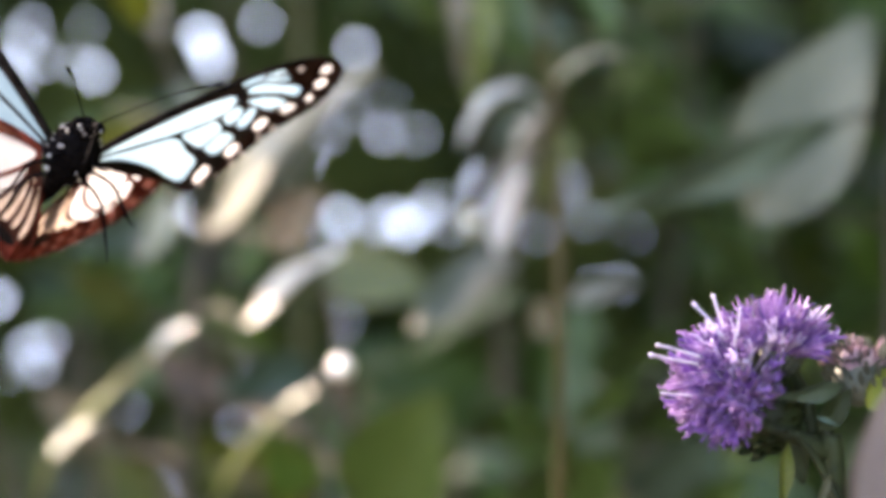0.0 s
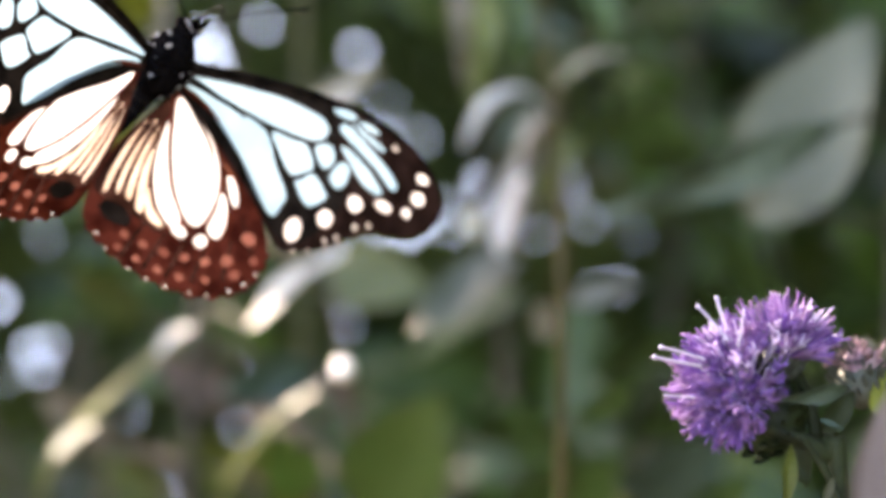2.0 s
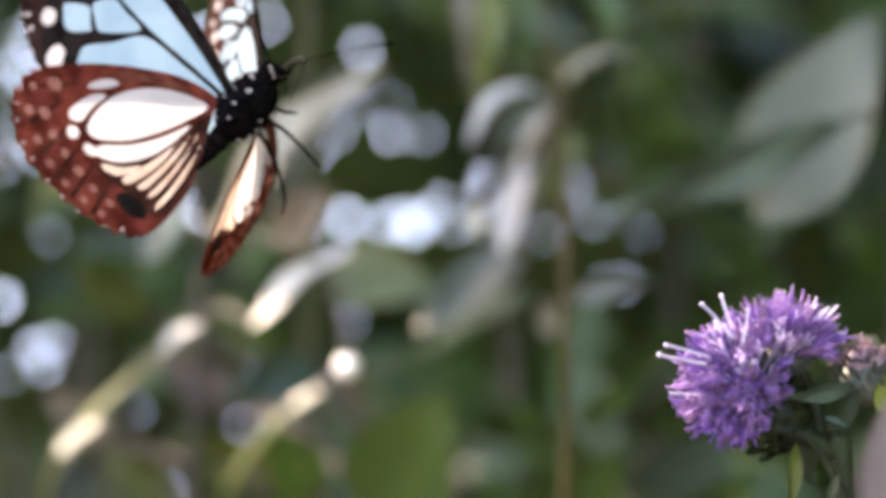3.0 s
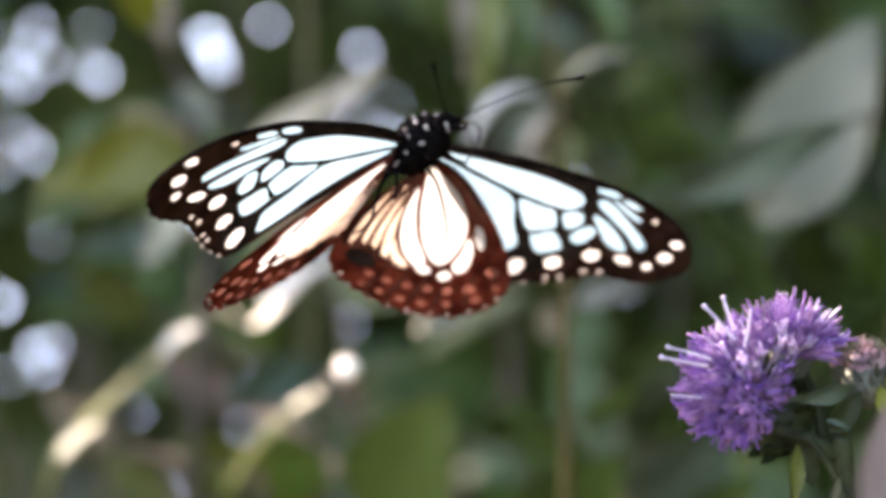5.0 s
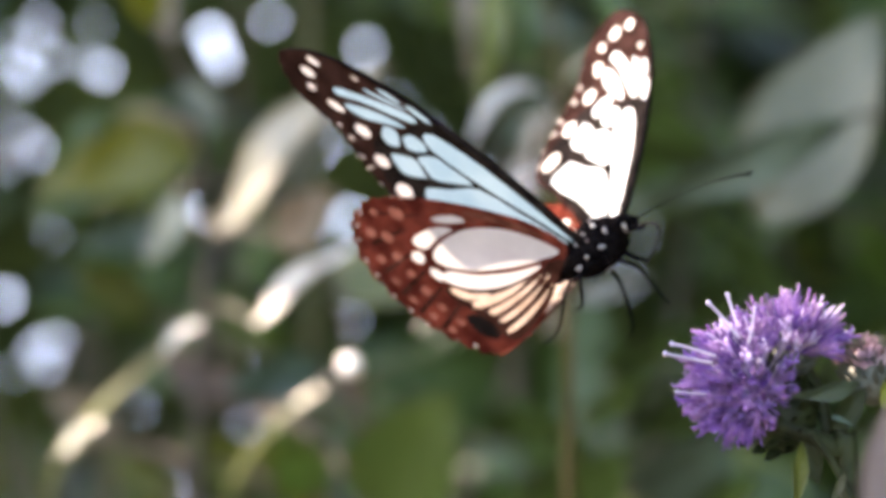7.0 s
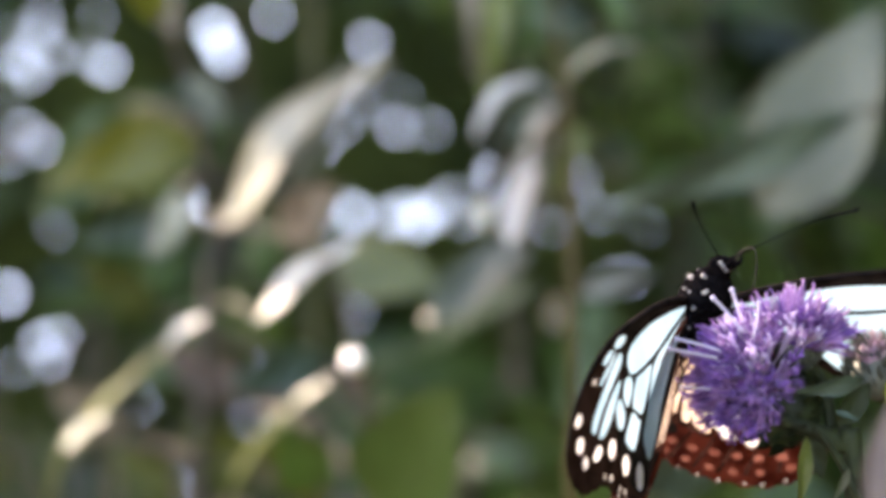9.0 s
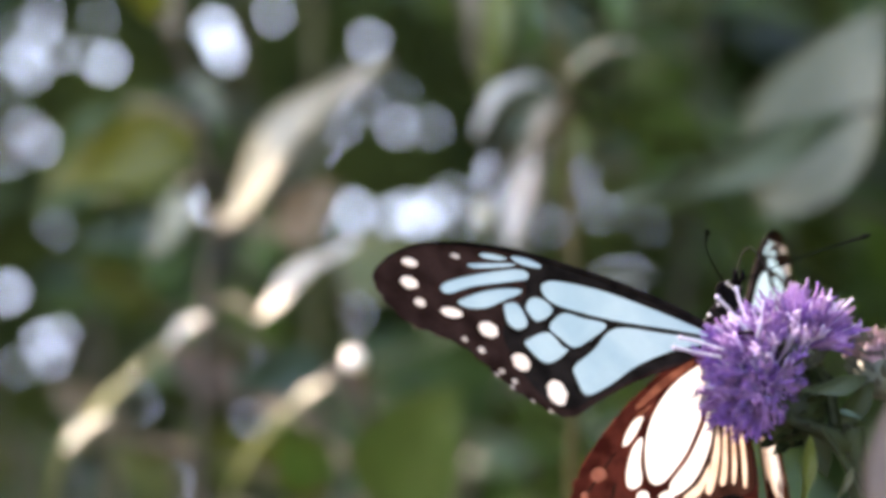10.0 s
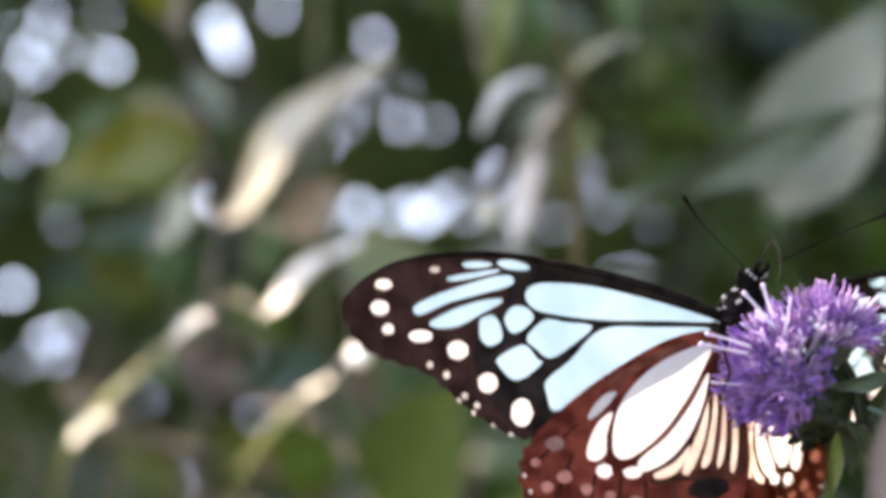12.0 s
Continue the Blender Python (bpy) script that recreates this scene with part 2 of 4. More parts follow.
LOW_GAPS = [
    (0.197, 0.952, 0.0042),
    (0.223, 0.956, 0.0042),
    (-0.578, 0.935, 0.0082),
    (-0.532, 0.872, 0.0060),
    (-0.509, 0.880, 0.0060),
    (-0.519, 0.851, 0.0060),
    (-0.562, 0.840, 0.0042),
    (-0.126, 0.909, 0.0034),
    (-0.274, 0.846, 0.0036),
    (-0.265, 0.774, 0.0044),
    (-0.366, 0.689, 0.0044),
    (-0.406, 0.791, 0.0036),
]
GAPS = HIGH_GAPS + MIDDLE_GAPS + LOW_GAPS


def clear_of_gaps(p, r):
    """True where a leaf at p of radius r leaves the gaps open."""
    f = HEDGE_Y / p[1]
    x, z = p[0] * f, EYE + (p[2] - EYE) * f
    return all((x - a) ** 2 + (z - b) ** 2 > (c + 0.010 + 0.75 * r * f) ** 2 for a, b, c in GAPS)


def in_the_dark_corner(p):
    """True low on the right, where hedge and shrub leaves are only dark ones."""
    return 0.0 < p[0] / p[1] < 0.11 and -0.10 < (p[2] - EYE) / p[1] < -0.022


def hedge():
    xs = np.concatenate([np.linspace(-4, -0.72, 30), np.arange(-0.70, 0.7001, 0.003), np.linspace(0.72, 4, 30)])
    zs = np.concatenate([np.linspace(-0.03, 0.58, 20), np.arange(0.60, 1.4001, 0.003), np.linspace(1.42, 2.5, 24)])
    cx, cz = (xs[1:] + xs[:-1]) / 2, (zs[1:] + zs[:-1]) / 2
    open_at = np.zeros((len(cz), len(cx)), bool)
    for a, b, c in GAPS:
        open_at |= (cx[None, :] - a) ** 2 + (cz[:, None] - b) ** 2 < c * c
    w = len(xs)
    verts = [Vector((x, HEDGE_Y + 0.05 * noise.noise(Vector((x * 7, 0, z * 7))), z)) for z in zs for x in xs]
    faces = [(j * w + i, j * w + i + 1, (j + 1) * w + i + 1, (j + 1) * w + i) for j in range(len(cz)) for i in range(len(cx)) if not open_at[j, i]]
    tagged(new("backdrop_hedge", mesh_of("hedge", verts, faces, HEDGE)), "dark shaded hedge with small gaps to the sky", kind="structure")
    # Walls out of view, added on both sides to cut sun and sky light.
    for name, rows in (("backdrop_shade_wall", [[(-1.7, 1.36), (-1.75, 2.3), (-1.7, 3.4)], (-0.03, 2.5)]), ("backdrop_shade_wall_2", [[(1.0, -1.3), (1.05, -0.2), (1.1, 1.0), (1.3, 2.2), (1.7, 3.4)], (-0.03, 3.3)])):
        line = spline([(*p, 0) for p in rows[0]], 30)
        zs = np.linspace(*rows[1], 76)
        w = len(line)
        verts = [Vector((p.x + 0.07 * noise.noise(Vector((p.y * 6, 3, z * 6))), p.y, z)) for z in zs for p in line]
        faces = [(j * w + i, j * w + i + 1, (j + 1) * w + i + 1, (j + 1) * w + i) for j in range(len(zs) - 1) for i in range(w - 1)
                 if name.endswith("2") or noise.noise(Vector((line[i].y * 9, 5, zs[j] * 9))) < 0.13]
        wall = tagged(new(name, mesh_of("hedge", verts, faces, HEDGE)), "unseen dark hedge wall added to block light", kind="structure")
        if name.endswith("2"):
            thick = wall.modifiers.new("thickness", 'SOLIDIFY')
            thick.thickness, thick.offset = 0.16, 1.0
    # Canopy out of view, added to shade the background; its holes make sun flecks.
    xs, ys = np.linspace(-1.9, 1.75, 130), np.linspace(1.88, 3.45, 64)
    w = len(xs)
    verts = [Vector((x, y, 2.46 + 0.12 * noise.noise(Vector((x * 4, y * 4, 8))))) for y in ys for x in xs]
    faces = [(j * w + i, j * w + i + 1, (j + 1) * w + i + 1, (j + 1) * w + i) for j in range(len(ys) - 1) for i in range(w - 1)
             if noise.noise(Vector((xs[i] * 9, ys[j] * 9, 497.76))) < (0.07 if ys[j] < 2.22 else 0.4)]
    tagged(new("backdrop_shade_canopy", mesh_of("canopy", verts, faces, HEDGE)), "unseen dark canopy sheet added to dapple the sun", kind="structure")
    v = [(-1.3, 5.2, 0.2), (1.3, 5.2, 0.2), (1.3, 5.2, 1.9), (-1.3, 5.2, 1.9)]
    tagged(new("backdrop_sky", mesh_of("sky", v, [(0, 1, 2, 3)], GLOW, False)), "bright hazy sky behind the hedge", kind="structure")


LEAF_KINDS = [leaf_data(0.42, 0.20, 0.25), leaf_data(0.55, 0.30, 0.3, 0.3), leaf_data(0.34, 0.12, 0.2, -0.4), leaf_data(0.62, 0.25, 0.35, 0.2)]


def hedge_leaves():
    """The hedge's own leaves, one piece of many."""
    rng = random.Random(5)
    kinds = [leaf_data(w, c, 0.3, t, 5, 2) for w, c, t in ((0.45, 0.2, 0.2), (0.6, 0.3, -0.3), (0.35, 0.15, 0.4))]
    for material, count, name in ((LEAF_DARK, 520, "hedge_leaves"), (LEAF_MID, 620, "hedge_leaves"), (LEAF_BLUE, 360, "hedge_leaves"), (LEAF_YELLOW, 130, "hedge_leaves")):
        pieces = []
        for _ in range(count):
            y = rng.uniform(1.7, 3.2)
            x, z = rng.uniform(-0.28, 0.28) * y, EYE + rng.uniform(-0.18, 0.18) * y
            if rng.random() < 0.25:
                x, z = rng.uniform(-2.5, 2.5), rng.uniform(0.1, 2.3)
            size = rng.uniform(0.06, 0.15)
            base = Vector((x, y, z))
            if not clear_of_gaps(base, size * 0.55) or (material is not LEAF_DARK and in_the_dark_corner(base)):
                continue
            way = Vector((rng.uniform(-1, 1), rng.uniform(-0.5, 0.5), rng.uniform(-0.9, 0.5))).normalized()
            m = along(base - way * size / 2, base + way * size / 2, (rng.uniform(-0.6, 0.6), rng.uniform(-1, 0.1), rng.uniform(0.3, 1)))
            v, f = rng.choice(kinds)
            pieces.append(([m @ q for q in v], f))
        tagged(new(name, mesh_of(name, *joined(*pieces), material)), "blurred green hedge leaves in deep shade", "hedge leaves", kind="stuff")


# ---- plants of the undergrowth ----
def plant(name, label, category, stem, radii, stem_material, leaves, blades=(), glints=(), group="undergrowth plants"):
    """A stem from the ground up, with leaves (base, tip, wide, facing, material) and narrow blades (points, radius, material)."""
    root = Vector((stem[0][0], stem[0][1], 0))
    top = thing(name, label, category, group, Matrix.Translation(root))
    back = Matrix.Translation(-root)
    if stem[0][2] > 0.02:
        stem, radii = [(stem[0][0], stem[0][1], -0.02), *stem], [radii[0] * 1.2, *radii]
    line = spline(stem, 8)
    part("stem", tube("stem", [Vector(p) - root for p in stem], radii, stem_material, 10, 8), top)
    for base, tip, wide, facing, material in leaves:
        size = (Vector(tip) - Vector(base)).length
        v, f = leaf_data(wide, 0.12, 0.22, 0.15, 16, 8)
        leaf = part("leaf", mesh_of("leaf", v, f, material), top, "", back @ along(base, tip, facing))
        near = min(line, key=lambda q: (q - Vector(base)).length + 0.5 * max(0, q.z - base[2]))
        if (near - Vector(base)).length > 0.004:
            mid = near.lerp(Vector(base), 0.5) + Vector((0, 0, 0.004))
            part("petiole", tube("petiole", [near - root, mid - root, Vector(base) - root], [0.0012, 0.0009, 0.0008], stem_material, 6, 4), top)
    # Small white balls added in place of round sun highlights.
    for p, r, material in glints:
        near = min(line, key=lambda q: (q - Vector(p)).length)
        part("bud", mesh_of("bud", *ball_data(Vector(p) - root, (r, r * 1.2, r), 8, 10, 0.1), material), top, "small white bead for a sun glint")
        part("petiole", tube("petiole", [near - root, near.lerp(Vector(p), 0.5) - root + Vector((0, 0, 0.004)), Vector(p) - root], [0.0009, 0.0007, 0.0006], stem_material, 6, 4), top)
    for points, half, material in blades:
        part("blade", ribbon([Vector(p) - root for p in points], half, material), top)
    return top


def ribbon(points, half, material):
    """A long narrow leaf, folded along its middle."""
    line = spline(points, 8)
    n = len(line)
    verts, faces = [], []
    for i, q in enumerate(line):
        way = (line[min(i + 1, n - 1)] - line[max(i - 1, 0)]).normalized()
        side = way.cross(Vector((0, -0.8, 0.6)))
        side = side.normalized() if side.length > 1e-6 else Vector((1, 0, 0))
        up = side.cross(way)
        s = i / (n - 1)
        h = half * min(1, 4 * s + 0.3) * min(1, 3 * (1 - s) + 0.08)
        for a, b in ((-1, 0.3), (0, 0), (1, 0.3), (0, -0.12)):
            verts.append(q + side * a * h + up * b * h)
    for i in range(n - 1):
        for k in range(4):
            j = (k + 1) % 4
            faces.append((i * 4 + k, i * 4 + j, (i + 1) * 4 + j, (i + 1) * 4 + k))
    faces += [(3, 2, 1, 0), tuple((n - 1) * 4 + k for k in range(4))]
    return mesh_of("blade", verts, faces, material)


UP, FRONT, DOWN = (0.0, -0.45, 0.9), (0.1, -1.0, 0.25), (0.2, -0.8, -0.5)


def undergrowth():
    plant("broadleaf_plant", "broad-leaved plant with large pale green leaves", "plant",
          [(0.1443, 0.7900, 0.3324), (0.1376, 0.7900, 0.8383), (0.1334, 0.7800, 0.9402), (0.1325, 0.7700, 1.0232), (0.1324, 0.7600, 1.0683)], [0.004, 0.0035, 0.003, 0.0025, 0.002], STEM_DARK, [
        ((0.0872, 0.7400, 1.0078), (0.1160, 0.7300, 1.0662), 0.56, (-0.3, -1.0, 0.1), LEAF_SAGE),
        ((0.1055, 0.7000, 1.0345), (0.0424, 0.7200, 1.0048), 0.17, (0.25, -0.85, -0.2), LEAF_BLUE),
    ])
    plant("tall_herb", "tall olive herb stem with drooping pale leaves", "plant",
          [(0.0277, 0.6300, 0.5752), (0.0277, 0.6300, 0.8979), (0.0284, 0.6400, 0.9646), (0.0295, 0.6700, 0.9987), (0.0335, 0.8000, 1.0412), (0.0321, 0.8400, 1.0683), (0.0298, 0.8400, 1.0934)], [0.003, 0.0020, 0.0012, 0.0011, 0.0010, 0.0010, 0.001], STEM_OLIVE, [
        ((0.0229, 0.8200, 1.0002), (-0.0105, 0.7900, 0.9790), 0.42, UP, LEAF_GREY),
        ((0.0146, 0.9000, 1.0962), (0.0116, 0.8800, 1.0500), 0.20, FRONT, LEAF_YELLOW),
        ((0.0031, 0.9200, 1.0964), (0.0085, 0.9000, 1.0597), 0.18, FRONT, LEAF_DRY),
        ((0.0238, 0.9200, 1.1003), (0.0257, 0.9000, 1.0607), 0.22, FRONT, LEAF_MID),
        ((0.0492, 0.9000, 1.0962), (0.0565, 0.8800, 1.0697), 0.34, FRONT, LEAF_MID),
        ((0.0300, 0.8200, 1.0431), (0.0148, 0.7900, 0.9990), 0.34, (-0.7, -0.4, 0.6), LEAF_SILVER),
        ((0.0240, 0.8050, 1.0235), (0.0135, 0.7850, 1.0000), 0.40, (-0.7, -0.35, 0.65), LEAF_GLINT),
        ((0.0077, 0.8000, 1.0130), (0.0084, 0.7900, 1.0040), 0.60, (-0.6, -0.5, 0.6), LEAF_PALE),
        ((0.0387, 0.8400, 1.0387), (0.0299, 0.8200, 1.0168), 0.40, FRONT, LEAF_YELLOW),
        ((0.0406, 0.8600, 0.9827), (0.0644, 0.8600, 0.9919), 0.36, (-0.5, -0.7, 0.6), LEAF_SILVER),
        ((0.0369, 0.8600, 0.9717), (0.0271, 0.8400, 0.9849), 0.40, (-0.6, -0.5, 0.6), LEAF_GLINT),
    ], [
        ([(0.0360, 0.8400, 1.0405), (0.0256, 0.8200, 1.0492), (0.0130, 0.8000, 1.0446), (0.0052, 0.7900, 1.0305)], 0.0022, LEAF_GLINT),
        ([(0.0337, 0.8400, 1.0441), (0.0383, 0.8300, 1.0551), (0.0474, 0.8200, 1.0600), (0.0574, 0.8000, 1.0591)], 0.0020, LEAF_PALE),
    ])
    plant("arching_plant", "arching plant with long pale sunlit leaves", "plant",
          [(-0.0882, 0.9100, 0.3864), (-0.0882, 0.9100, 0.8526), (-0.0843, 0.9000, 0.9771), (-0.0815, 0.9000, 1.0021), (-0.0872, 0.8900, 1.0477), (-0.0965, 0.8800, 1.0734), (-0.1050, 0.8800, 1.0941)], [0.003, 0.0022, 0.0022, 0.002, 0.0018, 0.0015, 0.0012], STEM_DARK, [
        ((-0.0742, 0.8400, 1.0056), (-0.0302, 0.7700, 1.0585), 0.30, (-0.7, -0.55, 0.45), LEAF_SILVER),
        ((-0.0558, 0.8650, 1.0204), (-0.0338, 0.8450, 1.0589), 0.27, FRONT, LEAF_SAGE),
        ((-0.0611, 0.8200, 0.9765), (-0.0352, 0.7900, 1.0030), 0.27, (-0.6, -0.5, 0.6), LEAF_GLINT),
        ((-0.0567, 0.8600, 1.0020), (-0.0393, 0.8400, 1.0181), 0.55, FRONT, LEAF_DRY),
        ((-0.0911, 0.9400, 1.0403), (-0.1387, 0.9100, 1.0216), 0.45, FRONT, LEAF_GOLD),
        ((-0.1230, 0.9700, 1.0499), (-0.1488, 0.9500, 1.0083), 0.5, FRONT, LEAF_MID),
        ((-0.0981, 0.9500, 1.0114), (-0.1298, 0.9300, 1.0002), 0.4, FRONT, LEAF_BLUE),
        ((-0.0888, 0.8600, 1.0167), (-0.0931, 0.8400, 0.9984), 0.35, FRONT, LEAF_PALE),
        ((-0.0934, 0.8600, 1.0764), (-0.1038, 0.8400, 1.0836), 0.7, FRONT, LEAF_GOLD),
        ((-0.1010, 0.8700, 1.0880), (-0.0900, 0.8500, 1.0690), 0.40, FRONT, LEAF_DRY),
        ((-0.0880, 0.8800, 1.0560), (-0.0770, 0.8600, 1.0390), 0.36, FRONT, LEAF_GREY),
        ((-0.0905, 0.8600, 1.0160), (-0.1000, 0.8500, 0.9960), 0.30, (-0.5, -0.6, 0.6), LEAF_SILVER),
    ])
    plant("low_herb", "low herb with a reddish stem and broad green leaves", "plant",
          [(-0.0241, 0.9100, 0.3864), (-0.0260, 0.9100, 0.8332), (-0.0277, 0.9000, 0.9157), (-0.0293, 0.8900, 0.9356), (-0.0308, 0.8900, 0.9460)], [0.004, 0.003, 0.0024, 0.002, 0.0016], STEM_BROWN, [
        ((-0.0246, 0.8600, 0.9121), (-0.0033, 0.8200, 0.9529), 0.62, FRONT, LEAF_MID),
        ((-0.0439, 0.9600, 0.9940), (-0.0060, 0.9400, 0.9861), 0.62, FRONT, LEAF_OLIVE),
        ((-0.0435, 0.8900, 0.9603), (-0.0714, 0.8600, 0.9543), 0.40, FRONT, LEAF_BLUE),
        ((-0.0445, 0.9300, 0.9089), (-0.0649, 0.9100, 0.9322), 0.5, FRONT, LEAF_GOLD),
        ((-0.0650, 0.9700, 0.9588), (-0.0839, 0.9500, 0.9840), 0.5, FRONT, LEAF_MID),
        ((-0.1117, 0.9800, 0.9751), (-0.1361, 0.9600, 0.9920), 0.5, FRONT, LEAF_OLIVE),
        ((-0.0439, 0.8600, 0.9194), (-0.0545, 0.8400, 0.9428), 0.6, FRONT, LEAF_MID),
        ((-0.0700, 0.9600, 0.9150), (-0.0960, 0.9400, 0.9330), 0.55, FRONT, LEAF_OLIVE),
        ((-0.0820, 0.9900, 0.9420), (-0.1080, 0.9800, 0.9620), 0.50, FRONT, LEAF_MAUVE),
        ((-0.1250, 0.9800, 0.9280), (-0.1480, 0.9700, 0.9480), 0.50, FRONT, LEAF_DRY),
        ((-0.0560, 0.9800, 0.9360), (-0.0740, 0.9700, 0.9500), 0.50, FRONT, LEAF_MAUVE),
        ((-0.1040, 0.9700, 0.9050), (-0.1240, 0.9600, 0.9260), 0.55, FRONT, LEAF_OLIVE),
    ], [], [((-0.0270, 0.7000, 0.9688), 0.0031, GLINT_WHITE), ((-0.0332, 0.7200, 0.9645), 0.0007, GLINT_WHITE)])
    plant("creeping_herb", "creeping herb with rounded grey green leaves", "plant",
          [(0.0602, 0.8400, 0.4336), (0.0567, 0.8400, 0.8281), (0.0560, 0.8300, 0.9045), (0.0569, 0.8300, 0.9205)], [0.003, 0.0026, 0.002, 0.0012], STEM_GREEN, [
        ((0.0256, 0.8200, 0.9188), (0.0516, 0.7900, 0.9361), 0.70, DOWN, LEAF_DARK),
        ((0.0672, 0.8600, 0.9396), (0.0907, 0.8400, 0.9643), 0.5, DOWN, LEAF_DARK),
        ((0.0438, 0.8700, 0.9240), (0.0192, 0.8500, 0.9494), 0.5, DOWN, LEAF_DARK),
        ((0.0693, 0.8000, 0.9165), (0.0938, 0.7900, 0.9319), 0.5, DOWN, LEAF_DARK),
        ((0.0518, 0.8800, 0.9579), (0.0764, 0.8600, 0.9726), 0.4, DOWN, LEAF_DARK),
        ((0.0571, 0.8200, 0.9232), (0.0853, 0.7900, 0.9412), 0.60, DOWN, LEAF_BLUE),
        ((0.0405, 0.8400, 0.9464), (0.0588, 0.8200, 0.9564), 0.34, DOWN, LEAF_MID),
    ])
    plant("grass_tuft", "tuft of long arching grass with sunlit blades", "grass",
          [(-0.1204, 0.8900, 0.3999), (-0.1242, 0.8900, 0.7988), (-0.1318, 0.8900, 0.9033), (-0.1375, 0.8900, 0.9166)], [0.003, 0.0026, 0.002, 0.0012], STEM_GREEN, [
        # Two pale leaflets that paint the sun flecks along the blade.
        ((-0.0879, 0.8000, 0.9689), (-0.0758, 0.7850, 0.9794), 0.36, (-0.6, -0.5, 0.6), LEAF_GLINT),
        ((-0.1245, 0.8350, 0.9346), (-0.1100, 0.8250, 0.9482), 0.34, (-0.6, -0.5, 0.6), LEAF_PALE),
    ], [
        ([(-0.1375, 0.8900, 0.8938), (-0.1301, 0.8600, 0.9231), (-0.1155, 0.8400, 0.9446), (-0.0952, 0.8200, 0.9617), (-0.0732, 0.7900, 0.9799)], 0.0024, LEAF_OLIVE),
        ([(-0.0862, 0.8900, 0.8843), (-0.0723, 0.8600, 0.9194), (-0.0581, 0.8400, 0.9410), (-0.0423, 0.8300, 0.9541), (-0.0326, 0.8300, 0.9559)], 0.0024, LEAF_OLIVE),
    ])
    plant("foreground_herb", "herb with one broad mauve grey leaf close to the lens", "plant",
          [(0.0639, 0.3200, 0.5520), (0.0612, 0.3200, 0.8252), (0.0573, 0.3100, 0.9432), (0.0556, 0.3100, 0.9630)], [0.003, 0.0025, 0.0018, 0.0012], STEM_GREEN, [
        ((0.0540, 0.3100, 0.9624), (0.0533, 0.3100, 0.9862), 0.50, (-0.2, -1.0, 0.2), LEAF_MAUVE),
    ])


def dry_grass():
    """Dry grass at the foot of the hedge, too fine to count."""
    rng = random.Random(31)
    pieces = []
    for _ in range(55):
        y = rng.uniform(1.2, 2.2)
        x = rng.uniform(-0.20, -0.03) * y
        top = EYE + rng.uniform(-0.11, -0.02) * y
        lean = rng.gauss(0, 0.07)
        points = [Vector((x, y, 0)), Vector((x + lean * 0.3, y, top * 0.6)), Vector((x + lean, y + rng.gauss(0, 0.03), top))]
        if clear_of_gaps(points[2], 0.004) and clear_of_gaps(points[1].lerp(points[2], 0.7), 0.004):
            half = rng.uniform(0.003, 0.006)
            pieces.append(tube_data(points, [half, half * 0.8, half * 0.2], 4, 4))
    tagged(new("dry_grass", mesh_of("dry_grass", *joined(*pieces), LEAF_DRY)), "dry beige grass stalks in the shade below the hedge", "grass", kind="stuff")


def shrubs():
    """Leafy shrubs between the flower and the hedge."""
    rng = random.Random(11)
    materials = [LEAF_DARK, LEAF_DARK, LEAF_MID, LEAF_MID, LEAF_BLUE, LEAF_BLUE, LEAF_YELLOW, LEAF_DARK]
    meshes = [[mesh_of("leaf", *kind, m) for kind in LEAF_KINDS] for m in materials]
    for n in range(9):
        y = 1.0 + 0.11 * n
        x0 = (-0.20 + 0.4 * ((n * 0.382) % 1.0)) * y
        root = Vector((x0, y, 0))
        top = thing("shrub", "leafy green shrub, blurred in the shade behind the flower", "shrub", "shrubs before the hedge", Matrix.Translation(root))
        lean = rng.uniform(-0.12, 0.12)
        stem = [Vector((0, 0, 0)), Vector((lean * 0.4, 0.02, 0.5)), Vector((lean, 0, 1.0)), Vector((lean * 1.2, 0.03, 1.35))]
        part("stem", tube("stem", stem, [0.004, 0.003, 0.002, 0.0012], rng.choice([STEM_BROWN, STEM_DARK, STEM_GREEN]), 8, 6), top)
        line = spline(stem, 12)
        for _ in range(34):
            q = rng.choice(line[12:])
            size = rng.uniform(0.05, 0.10)
            a = rng.uniform(0, 2 * math.pi)
            way = Vector((math.cos(a), math.sin(a) * 0.6, rng.uniform(-0.6, 0.4))).normalized()
            reach = rng.uniform(0.01, 0.16)
            base = q + way * reach
            if not clear_of_gaps(root + base + way * size * 0.5, size * 0.5):
                continue
            if min((root + base + way * size * 0.5 - Vector(open_spot)).length for open_spot in ((-0.10, 1.27, 0.99), (0.235, 1.48, 0.985))) < 0.05:
                continue
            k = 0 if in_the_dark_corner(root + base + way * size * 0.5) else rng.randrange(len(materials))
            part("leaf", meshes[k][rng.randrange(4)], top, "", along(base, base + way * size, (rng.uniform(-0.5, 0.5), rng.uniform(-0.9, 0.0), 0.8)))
            part("twig", tube("twig", [q, q.lerp(base, 0.5) + Vector((0, 0, 0.006)), base], [0.0016, 0.0012, 0.001], STEM_GREEN, 5, 2), top)


